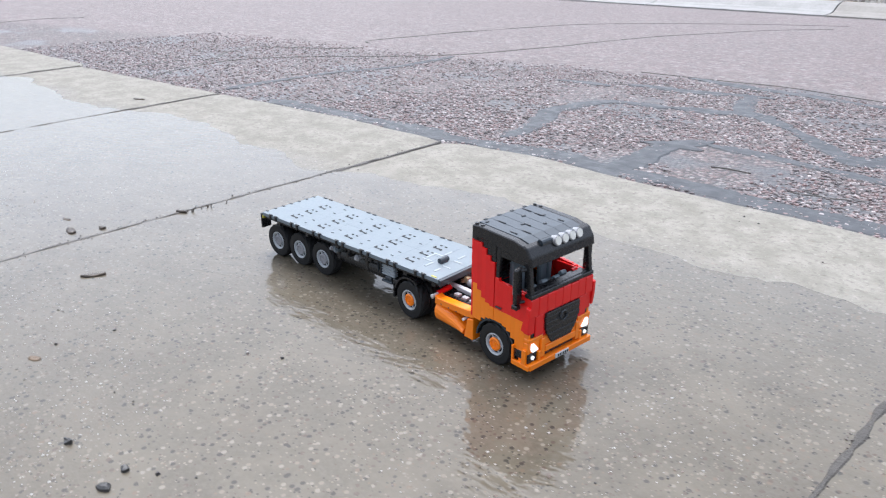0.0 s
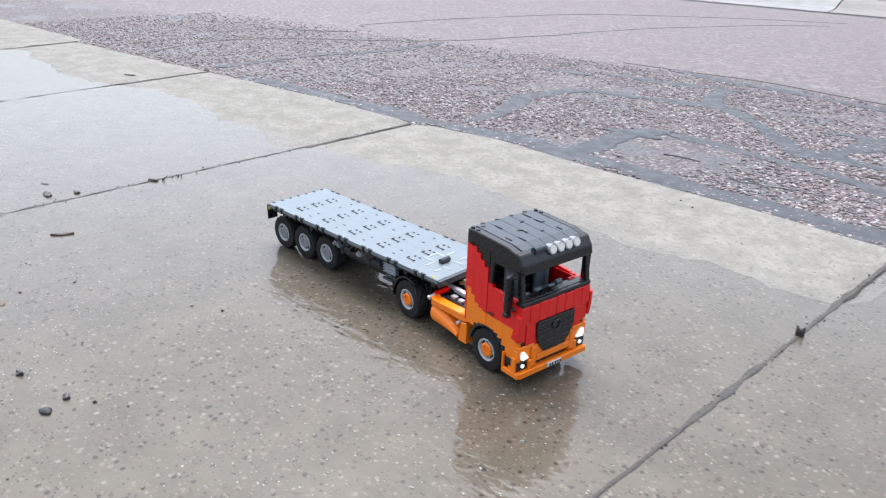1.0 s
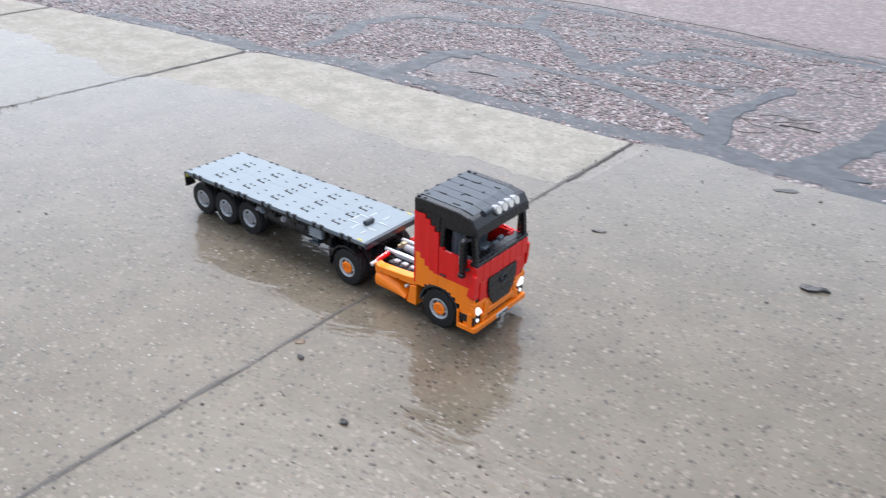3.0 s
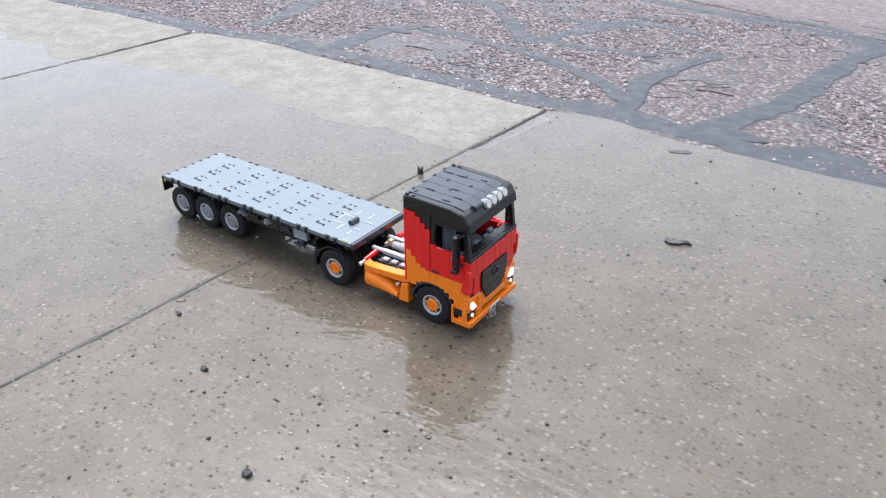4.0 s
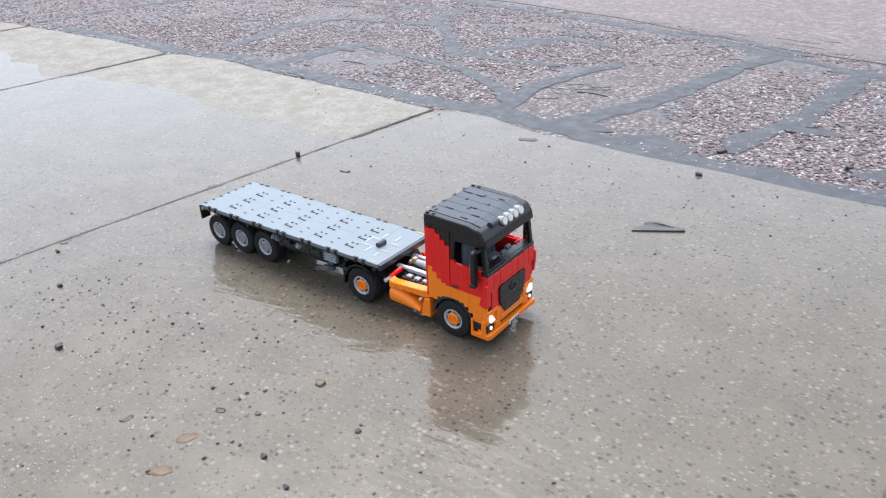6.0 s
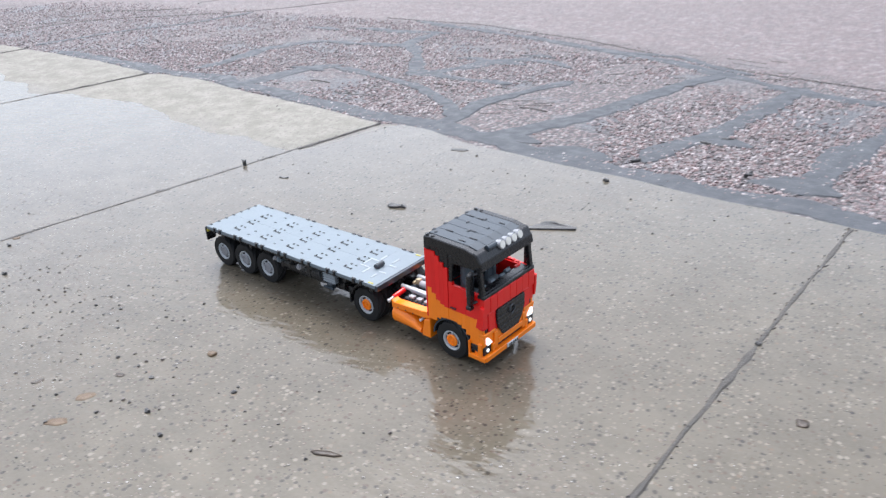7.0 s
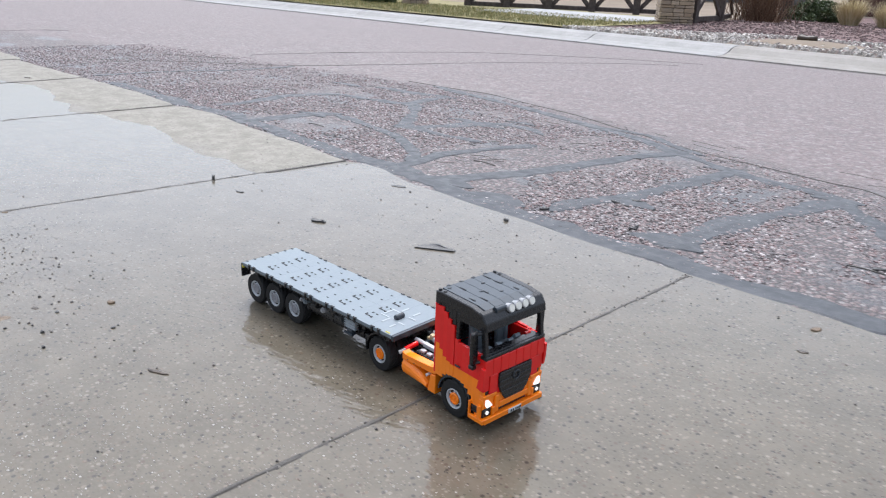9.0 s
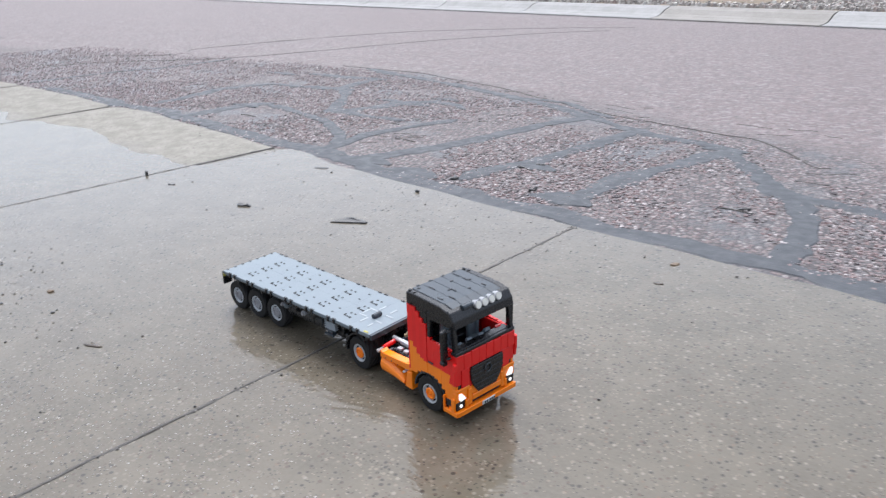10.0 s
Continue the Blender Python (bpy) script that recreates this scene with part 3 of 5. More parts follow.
# small aggregate stones standing proud of the worn concrete
spots = []
rnd = random.Random(8)
while len(spots) < 46000:
    x, y = rnd.uniform(-2.6, 2.9), -1.55 + 1.55 * rnd.random() ** 1.6
    if noise.noise((x * 2.5, y * 2.5, 4)) > -0.3:
        bare = min(1.0, max(0.0, (-0.90 - y + 0.5 * noise.noise((x * 1.9, y * 1.9, 6))) / 0.2))
        if rnd.random() < 0.25 + 0.75 * bare:
            spots.append((x, y, 0.0001 + 0.0002 * bare, (0.45 + 0.25 * bare) + 1.2 * bare * rnd.random() ** 3))
scatter("aggregate", spots, 0.0012, FLECK, pavement, "small pale and dark stones showing in the worn concrete", 0.5, 9)


# ---- the puddle ----
WATER_Z = 0.0008


def puddle():
    """A thin sheet of rain water over the slabs; ragged where the pale strip has dried."""
    bm = bmesh.new()
    prev = None
    for x in stretch(-6.5, 5.0, 0.02):
        dry = 0.5 - 0.5 * math.tanh((x - 0.02) / 0.02)
        rag = 0.10 * noise.noise((x * 1.7, 3, 0)) + 0.05 * noise.noise((x * 6, 5, 0)) + 0.018 * noise.noise((x * 25, 8, 0))
        top = dry * (-0.30 + rag) + (1 - dry) * (edge_y(x) - 0.0026)
        low = -2.3 + 0.2 * noise.noise((x * 1.3, 11, 0))
        row = [bm.verts.new((x, y, WATER_Z)) for y in (low, -1.2, top)]
        if prev:
            for a in range(2):
                bm.faces.new((prev[a], row[a], row[a + 1], prev[a + 1]))
        prev = row
    return tagged(part("water", bm, POOL), "shallow rain water standing on the concrete", "puddle", "", "structure")


puddle()


# ---- wheels ----
WHEEL_R = 0.031
_wheel = {}


def wheel_meshes():
    """Tyre with tread blocks, deep rim, hub cap; outer face towards -y."""
    if _wheel:
        return _wheel
    bm = bmesh.new()
    w = 0.010
    prof = [(0.0165, -w * 0.90), (0.0195, -w), (0.0285, -w * 0.95), (0.0302, -w * 0.8), (0.0308, -w * 0.55), (0.0310, 0), (0.0308, w * 0.55), (0.0302, w * 0.8), (0.0285, w * 0.95), (0.0195, w), (0.0165, w * 0.90), (0.0158, 0)]
    n = 48
    rings = []
    for k, (r, y) in enumerate(prof):
        rr = []
        for i in range(n):
            a = 2 * math.pi * i / n
            cut = 0.0014 if (3 <= k <= 7 and (i // 2 + (k % 2)) % 2) else 0.0
            rr.append(bm.verts.new(((r - cut) * math.cos(a), y, (r - cut) * math.sin(a))))
        rings.append(rr)
    for p, q in zip(rings, rings[1:] + rings[:1]):
        for i in range(n):
            bm.faces.new((p[i], p[(i + 1) % n], q[(i + 1) % n], q[i]))
    bmesh.ops.recalc_face_normals(bm, faces=bm.faces)
    tyre = bpy.data.meshes.new("tyre")
    bm.to_mesh(tyre); bm.free(); tyre.materials.append(RUBBER)
    for nm, ma in (("pale", PALE), ("grey", GREY)):
        bm = bmesh.new()
        lathe(bm, [(0.0164, 0.009), (0.0164, -0.0094), (0.0152, -0.0098), (0.0140, -0.0085), (0.0130, -0.0058), (0.0104, -0.0050), (0.0102, -0.0072), (0.006, -0.0078)], 32)
        for i in range(6):
            a = 2 * math.pi * i / 6
            block(bm, (0.0095, -0.0072, -0.0013), (0.0138, -0.0045, 0.0013), 0.0003, Matrix.Rotation(a, 4, "Y"))
        rim = bpy.data.meshes.new("rim")
        bm.to_mesh(rim); bm.free(); rim.materials.append(ma)
        _wheel[nm] = rim
    for nm, ma in (("orange", ORANGE), ("cap", SILVER)):
        bm = bmesh.new()
        lathe(bm, [(0.0100, -0.0066), (0.0100, -0.0088), (0.0085, -0.0098), (0.0062, -0.0098), (0.0058, -0.0086), (0.0026, -0.0086), (0.0024, -0.0098), (0.001, -0.0099)], 24)
        for i in range(6):
            a = 2 * math.pi * i / 6 + 0.3
            rod(bm, (0.0072 * math.cos(a), -0.0095, 0.0072 * math.sin(a)), (0.0072 * math.cos(a), -0.0108, 0.0072 * math.sin(a)), 0.0012, 8)
        hub = bpy.data.meshes.new("hub")
        bm.to_mesh(hub); bm.free(); hub.materials.append(ma)
        _wheel[nm] = hub
    # black ring over the rim's sunken floor: the hollow's shade as colour
    bm = bmesh.new()
    lathe(bm, [(0.0103, -0.0040), (0.0103, -0.0056), (0.0131, -0.0062), (0.0131, -0.0040)], 32, False)
    dark = bpy.data.meshes.new("rim_recess")
    bm.to_mesh(dark); bm.free(); dark.materials.append(BLACK)
    _wheel["recess"] = dark
    _wheel["tyre"] = tyre
    return _wheel


SPINNING = []


def wheel(parent, x, y, side, rim, hub, twin=False, label=""):
    """side -1: outer face to -y; +1: to +y. The rim carries tyre and hub."""
    ms = wheel_meshes()
    w = new("wheel", ms[rim])
    w.parent = parent
    tagged(w, label)
    for q in range(2 if twin else 1):
        t = new("tyre", ms["tyre"])
        t.parent = w
        t.location.y = 0.0212 * q
    h = new("hub", ms[hub])
    h.parent = w
    d = new("rim_recess", ms["recess"])
    d.parent = w
    SPINNING.append((w, x, y, side))
    return w


# ---- the flatbed trailer; its own space: hindmost axle at 0, x ahead, y to its left ----
def build_trailer():
    T = tagged(new("flatbed_trailer"), "grey toy flatbed semi-trailer with three axles on wet concrete", "toy trailer")
    z0, z1, hw = 0.0800, 0.0862, 0.0640
    xs = stretch(-0.018, 0.4150, 0.0541)
    proto = None
    for a, b in zip(xs, xs[1:]):
        for s in (-1, 1):
            bm = bmesh.new()
            y0, y1 = (-hw, -0.00006) if s < 0 else (0.00006, hw)
            block(bm, (a + 0.00006, y0, z0), (b - 0.00006, y1, z1), 0.00012)
            part("deck_panel", bm, GREY, T)
    # dark connector marks in five rows across the deck
    for r, x in enumerate((0.045, 0.120, 0.191, 0.263, 0.334)):
        for k, y in enumerate((-0.036, -0.004, 0.028)):
            bm = bmesh.new()
            block(bm, (x - 0.008, y - 0.0055, z1 - 0.0005), (x + 0.008, y - 0.0035, z1 + 0.0010), 0.0003)
            block(bm, (x - 0.010, y - 0.0055, z1 - 0.0005), (x - 0.007, y + 0.0010, z1 + 0.0011), 0.0003)
            block(bm, (x + 0.006, y - 0.0075, z1 - 0.0005), (x + 0.009, y - 0.0030, z1 + 0.0011), 0.0003)
            block(bm, (x - 0.006, y + 0.0070, z1 - 0.0005), (x - 0.0025, y + 0.0105, z1 + 0.0010), 0.0003)
            block(bm, (x + 0.004, y + 0.0075, z1 - 0.0005), (x + 0.0085, y + 0.0098, z1 + 0.0010), 0.0003)
            part("connector", bm, BLACK, T)
    for x in (0.083, 0.155, 0.227, 0.299):
        for y in (-0.045, -0.028, 0.020, 0.045):
            part("pin", made(((x - 0.003, y - 0.0012, z1 - 0.0004), (x + 0.003, y + 0.0012, z1 + 0.0005))), DARK, T)
    # clips along the edges
    for s in (-1, 1):
        for i in range(7):
            for d in (0, 0.016):
                x = 0.006 + 0.0605 * i + d
                if x < 0.412:
                    bm = bmesh.new()
                    block(bm, (x - 0.0022, s * hw - 0.0022, z0 - 0.002), (x + 0.0022, s * hw + 0.0022, z1 + 0.0011), 0.0004)
                    rod(bm, (x - 0.0045, s * (hw - 0.001), z1 + 0.0004), (x + 0.0045, s * (hw - 0.001), z1 + 0.0004), 0.0012, 8)
                    part("edge_clip", bm, BLACK, T)
    for i in range(7):
        y = -0.054 + 0.018 * i
        part("edge_clip", made(((-0.0200, y - 0.002, z0 - 0.001), (-0.0135, y + 0.002, z1 + 0.001))), BLACK, T)
    # front rail, yellow corner markers, stowed handle with pale plates round it
    part("front_rail", made(((0.4150, -hw, z0 - 0.004), (0.4205, hw, z1 - 0.0005))), DARK, T)
    for s in (-1, 1):
        part("corner_marker", made(((0.398, s * 0.060 - 0.0015, z1 - 0.0005), (0.408, s * 0.060 + 0.0015, z1 + 0.0009))), YELLOW, T, "pale yellow corner marker")
        part("rear_marker", made(((-0.0205, s * 0.060 - 0.004, z0 - 0.0055), (-0.0165, s * 0.060 + 0.004, z0))), YELLOW, T)
    bm = bmesh.new()
    rod(bm, (0.376, -0.018, z1 + 0.0035), (0.376, 0.000, z1 + 0.0035), 0.0044, 14)
    block(bm, (0.3715, -0.016, z1 - 0.0005), (0.3805, -0.002, z1 + 0.002), 0.0004)
    part("handle", bm, DARK, T, "dark grey winding handle on the deck")
    for x, y, l, w in ((0.352, -0.020, 0.020, 0.0035), (0.352, 0.006, 0.020, 0.0035), (0.366, -0.030, 0.004, 0.020), (0.360, 0.020, 0.004, 0.018), (0.394, -0.022, 0.016, 0.0035), (0.394, 0.004, 0.016, 0.0035), (0.386, 0.022, 0.004, 0.018), (0.390, -0.038, 0.004, 0.014), (0.345, -0.006, 0.004, 0.02)):
        part("inlay", made(((x - l / 2, y - w / 2, z1 - 0.0005), (x + l / 2, y + w / 2, z1 + 0.0006), 0.0002)), LIGHT, T, "pale grey inlaid plate")
    # underframe
    for s in (-1, 1):
        bm = bmesh.new()
        prism(bm, [(-0.014, 0.062), (0.27, 0.062), (0.315, 0.070), (0.415, 0.070), (0.415, z0), (-0.014, z0)], s * 0.026 - 0.004, s * 0.026 + 0.004, 1, 0.0006)
        part("frame_beam", bm, BLACK, T)
        bm = bmesh.new()
        block(bm, (-0.016, s * (hw - 0.006) - 0.002, z0 - 0.0055), (0.414, s * (hw - 0.006) + 0.002, z0 - 0.0002), 0.0006)
        part("side_rail", bm, BLACK, T)
        # guard behind the hindmost wheel
        bm = bmesh.new()
        block(bm, (-0.036, s * 0.047 - 0.010, 0.050), (-0.0325, s * 0.047 + 0.010, 0.078), 0.0006)
        block(bm, (-0.0325, s * 0.047 - 0.008, 0.072), (-0.010, s * 0.047 + 0.008, 0.0765), 0.0006)
        for q in range(3):
            rod(bm, (-0.037, s * 0.047 - 0.006 + 0.006 * q, 0.056), (-0.031, s * 0.047 - 0.006 + 0.006 * q, 0.056), 0.002, 8)
        part("mudguard", bm, BLACK, T)
        # folded landing gear: ribbed plate with its leg drawn up
        bm = bmesh.new()
        block(bm, (0.286, s * 0.050 - 0.003, 0.052), (0.312, s * 0.050 + 0.003, z0), 0.0008)
        for q in range(5):
            block(bm, (0.284, s * 0.050 - 0.0042, 0.0535 + 0.0045 * q), (0.313, s * 0.050 + 0.0042, 0.0555 + 0.0045 * q), 0.0004)
        leg = part("landing_leg", bm, LIGHT, T, "pale grey ribbed landing leg drawn up")
        bm = bmesh.new()
        block(bm, (0.292, s * 0.050 - 0.005, 0.041), (0.306, s * 0.050 + 0.005, 0.052), 0.001)
        rod(bm, (0.288, s * 0.050 - 0.006, 0.0445), (0.310, s * 0.050 - 0.006, 0.0445), 0.0024, 8)
        part("foot", bm, DARK, leg)
        # strapped black cylinder, added to block the sky's reflection under the deck
        bm = bmesh.new()
        rod(bm, (0.152, s * 0.026, 0.0470), (0.322, s * 0.026, 0.0470), 0.0160, 18)
        for q in (0.165, 0.235, 0.305):
            block(bm, (q - 0.004, s * 0.026 - 0.0168, 0.040), (q + 0.004, s * 0.026 + 0.0168, 0.074), 0.001)
        part("air_tank", bm, BLACK, T)
        for x, r, ma in ((0.176, 0.0055, GREY), (0.208, 0.0045, BLACK), (0.228, 0.0055, SILVER), (0.165, 0.004, SILVER)):
            bm = bmesh.new()
            rod(bm, (x, s * 0.036, 0.0645), (x, s * 0.057, 0.0645), r, 14)
            rod(bm, (x, s * 0.056, 0.0645), (x, s * 0.060, 0.0645), r * 0.6, 12)
            part("fitting", bm, ma, T)
        bm = bmesh.new()
        block(bm, (0.158, s * 0.046 - 0.005, 0.068), (0.255, s * 0.046 + 0.003, 0.0752), 0.0008)
        for q in range(9):
            rod(bm, (0.166 + 0.0105 * q, s * 0.050 - 0.006, 0.0716), (0.166 + 0.0105 * q, s * 0.050 + 0.001, 0.0716), 0.0028, 8)
        part("beam_with_holes", bm, BLACK, T)
        bm = bmesh.new()
        for q in range(3):
            rod(bm, (0.262 + 0.008 * q, s * (0.040 + 0.002 * (q % 3)), 0.044 + 0.003 * (q % 2)), (0.268 + 0.008 * q, s * 0.047, 0.072), 0.0016, 8)
        block(bm, (0.252, s * 0.041 - 0.003, 0.061), (0.284, s * 0.041 + 0.003, 0.072), 0.0008)
        part("leg_linkage", bm, DARK, T, "dark grey jointed linkage of the landing leg")
    for x in (0.02, 0.10, 0.18, 0.26, 0.34, 0.40):
        part("cross_member", made(((x - 0.004, -0.058, z0 - 0.012), (x + 0.004, 0.058, z0 - 0.0002))), BLACK, T)
    part("kingpin_plate", made(((0.335, -0.030, 0.0665), (0.405, 0.030, 0.0705))), DARK, T)
    for k in range(3):
        bm = bmesh.new()
        rod(bm, (0.064 * k, -0.036, WHEEL_R), (0.064 * k, 0.036, WHEEL_R), 0.004, 12)
        block(bm, (0.064 * k - 0.010, -0.030, 0.033), (0.064 * k + 0.010, 0.030, 0.064), 0.001)
        part("axle", bm, BLACK, T)
        for s in (-1, 1):
            wheel(T, 0.064 * k, s * 0.0385, s, "pale", "cap", False, "black rubber tyre on a pale grey rim")
    return T


# ---- the tractor unit; its own space: rear axle at 0, x ahead, y to its left ----
def build_tractor():
    T = tagged(new("truck_tractor"), "red and orange toy brick truck tractor with black roof", "toy truck")
    W = 0.0640
    # chassis
    for s in (-1, 1):
        bm = bmesh.new()
        block(bm, (-0.042, s * 0.022 - 0.004, 0.046), (0.150, s * 0.022 + 0.004, 0.058), 0.0008)
        for q in range(20):
            rod(bm, (-0.036 + 0.008 * q, s * 0.022 - 0.0046, 0.052), (-0.036 + 0.008 * q, s * 0.022 + 0.0046, 0.052), 0.0028, 10)
        part("chassis_beam", bm, BLACK, T)
        bm = bmesh.new()
        rod(bm, (0.045, s * 0.020, 0.0635), (0.146, s * 0.020, 0.0635), 0.0036, 12)
        block(bm, (0.066, s * 0.020 - 0.004, 0.0595), (0.140, s * 0.020 + 0.004, 0.0665), 0.0008)
        part("rail", bm, PALE, T, "pale grey rail over the chassis")
        bm = bmesh.new()
        block(bm, (0.070, s * 0.036 - 0.007, 0.036), (0.140, s * 0.036 + 0.007, 0.060), 0.001)
        for q in range(7):
            rod(bm, (0.078 + 0.009 * q, s * 0.036 - s * -0.0072, 0.050), (0.078 + 0.009 * q, s * 0.0445, 0.050), 0.0030, 10)
        part("gearbox_side", bm, BLACK, T)
        bm = bmesh.new()
        for q in range(4):
            block(bm, (0.078 + 0.016 * q, s * 0.0365 - 0.004, 0.0600), (0.088 + 0.016 * q, s * 0.0365 + 0.004, 0.0640), 0.0006)
        part("fitting", bm, SILVER, T)
        # red ram with its tip
        bm = bmesh.new()
        rod(bm, (0.058, s * 0.028, 0.064), (0.0535, s * 0.050, 0.058), 0.0042, 14)
        ram = part("ram", bm, RED, T, "red ram beside the coupling")
        bm = bmesh.new()
        rod(bm, (0.0535, s * 0.050, 0.058), (0.0520, s * 0.058, 0.0558), 0.0024, 10)
        rod(bm, (0.0520, s * 0.058, 0.0558), (0.0515, s * 0.061, 0.0550), 0.0034, 10)
        part("tip", bm, WHITE if s < 0 else BLACK, ram)
    bm = bmesh.new()
    for q in range(5):
        block(bm, (0.052 + 0.020 * q, -0.018, 0.050), (0.062 + 0.020 * q, 0.018, 0.060), 0.0008)
    part("cross_member", bm, DARK, T)
    bm = bmesh.new()
    rod(bm, (0.070, 0.000, 0.0655), (0.132, 0.000, 0.0655), 0.0062, 16)
    rod(bm, (0.085, 0.000, 0.0655), (0.110, 0.000, 0.0655), 0.0078, 16)
    part("drive_motor", bm, SILVER, T, "silver grey motor between the rails")
    part("coupling_pin", made(((0.061, -0.004, 0.064), (0.069, 0.004, 0.0735)), ((0.057, -0.007, 0.064), (0.062, 0.007, 0.069))), TAN, T, "tan connector")
    part("marker", made(((0.126, -0.024, 0.0665), (0.137, -0.012, 0.0755))), YELLOW, T, "yellow connector by the cab")
    bm = bmesh.new()
    prism(bm, [(-0.030, -0.026), (0.006, -0.026), (0.030, -0.014), (0.030, 0.014), (0.006, 0.026), (-0.030, 0.026)], 0.0585, 0.0655, 2, 0.0008)
    part("fifth_wheel", bm, BLACK, T)
    bm = bmesh.new()
    rod(bm, (0, -0.05, WHEEL_R), (0, 0.05, WHEEL_R), 0.0045, 12)
    block(bm, (-0.012, -0.014, 0.020), (0.012, 0.014, 0.046), 0.002)
    part("axle", bm, BLACK, T)
    bm = bmesh.new()
    rod(bm, (0.184, -0.05, WHEEL_R), (0.184, 0.05, WHEEL_R), 0.0045, 12)
    block(bm, (0.174, -0.030, 0.022), (0.194, 0.030, 0.050), 0.002)
    part("axle", bm, BLACK, T)
    # mudguards: arcs over the wheels
    def arc_guard(x, s, a0, a1, r, width, material, label):
        bm = bmesh.new()
        k = 10
        y0, y1 = s * (W - 0.002), s * (W - 0.002 - width)
        prev = None
        for i in range(k + 1):
            a = radians(a0 + (a1 - a0) * i / k)
            row = [bm.verts.new((x + q * math.cos(a), y, WHEEL_R + q * math.sin(a))) for q, y in ((r, y0), (r + 0.0025, y0), (r + 0.0025, y1), (r, y1))]
            if prev:
                for j in range(4):
                    bm.faces.new((prev[j], prev[(j + 1) % 4], row[(j + 1) % 4], row[j]))
            else:
                bm.faces.new(row)
            prev = row
        bm.faces.new(prev[::-1])
        bmesh.ops.recalc_face_normals(bm, faces=bm.faces)
        return part("mudguard", bm, material, T, label)
    for s in (-1, 1):
        arc_guard(0.184, s, 20, 176, 0.0345, 0.026, DARK, "dark grey wheel arch liner")
        arc_guard(0.0, s, 60, 165, 0.0345, 0.040, BLACK, "black mudguard")
        bm = bmesh.new()
        block(bm, (-0.041, s * 0.043 - 0.018, 0.022), (-0.038, s * 0.043 + 0.018, 0.046), 0.0006)
        block(bm, (-0.041, s * 0.043 - 0.018, 0.046), (-0.030, s * 0.043 + 0.018, 0.053), 0.0006)
        part("mud_flap", bm, BLACK, T)
        bm = bmesh.new()
        rod(bm, (0.150, s * (W - 0.006), 0.0600), (0.176, s * (W - 0.006), 0.0668), 0.0052, 12)
        part("arch_cover", bm, DARK, T)
    # orange side fairing with its wedge-shaped gap
    for s in (-1, 1):
        bm = bmesh.new()
        pr = []
        for i in range(9):
            a = radians(-90 + 22.5 * i)
            pr.append((s * (0.0530 + 0.0115 * math.cos(a)), 0.0345 + 0.0150 * math.sin(a)))
        pr += [(s * 0.047, 0.0495), (s * 0.047, 0.0195)]
        xs = [0.0620, 0.0640, 0.085, 0.108, 0.122]
        top = [0.002, 0.002, -0.003, -0.011, -0.019]
        prev = None
        for x, d in zip(xs, top):
            row = []
            for y, z in pr:
                f = max(0.0, (z - 0.0195) / 0.030)
                row.append(bm.verts.new((x, y, z + d * f)))
            if prev:
                for j in range(len(row)):
                    bm.faces.new((prev[j], prev[(j + 1) % len(row)], row[(j + 1) % len(row)], row[j]))
            else:
                bm.faces.new(row)
            prev = row
        bm.faces.new(prev[::-1])
        bmesh.ops.recalc_face_normals(bm, faces=bm.faces)
        fair = part("fairing", bm, ORANGE, T, "orange side tank fairing")
        bm = bmesh.new()
        prism(bm, [(0.0605, 0.0480), (0.0605, 0.0620), (0.067, 0.0590), (0.100, 0.0610), (0.126, 0.0630), (0.142, 0.0665), (0.142, 0.0540), (0.126, 0.0510), (0.110, 0.0510), (0.090, 0.0500)], s * 0.0475, s * 0.0625, 1, 0.0008)
        part("upper_strip", bm, ORANGE, fair)
        bm = bmesh.new()
        prism(bm, [(0.124, 0.0195), (0.142, 0.0195), (0.142, 0.0525), (0.130, 0.0500), (0.128, 0.040)], s * 0.0475, s * 0.0632, 1, 0.0008)
        part("end_panel", bm, ORANGE, fair)
        bm = bmesh.new()
        rod(bm, (0.1235, s * 0.0560, 0.0465), (0.1235, s * 0.0650, 0.0465), 0.0022, 10)
        part("pin", bm, WHITE, fair, "white pin")
        part("backing", made(((0.066, s * 0.044 - 0.003, 0.024), (0.140, s * 0.044 + 0.003, 0.056))), BLACK, fair)
        for q in range(3):
            part("pin", made(((0.074 + 0.016 * q, s * 0.0626 - 0.0008, 0.0512), (0.0755 + 0.016 * q, s * 0.0626 + 0.0008, 0.0527), 0.0002)), DARK, fair)
    # cab sides: one upright strip of brick beside the other
    U = 0.0080
    org_top = [0.1120, 0.1040, 0.0945, 0.0900, 0.0875, 0.0870, 0.0865, 0.0865, 0.0865, 0.0860, 0.0860, 0.0860, 0.0700]
    red_top = [0.1740, 0.1740, 0.1680, 0.1600, 0.1530, 0.1330, 0.1290, 0.1285, 0.1280, 0.1270, 0.1260, 0.1250, 0.1240]
    for s in (-1, 1):
        for i in range(13):
            x0, x1 = 0.1415 + U * i, 0.1415 + U * (i + 1) - 0.00008
            xm = (x0 + x1) / 2
            y0, y1 = sorted((s * (W - 0.0050 - 0.0005 * (i % 2)), s * (W - 0.0006 * (i > 4) - 0.0002 * (i == 9))))
            low = 0.0230
            for x in (x0, xm, x1):
                if abs(x - 0.184) < 0.0375:
                    low = max(low, WHEEL_R + math.sqrt(0.0375 ** 2 - (x - 0.184) ** 2))
            if i == 0:
                low = 0.058
            bm = bmesh.new()
            block(bm, (x0, y0, low), (x1, y1, org_top[i] - 0.0002), 0.0001)
            part("side_panel", bm, ORANGE, T)
            bm = bmesh.new()
            cut = 0.0009 if i == 5 else 0.0
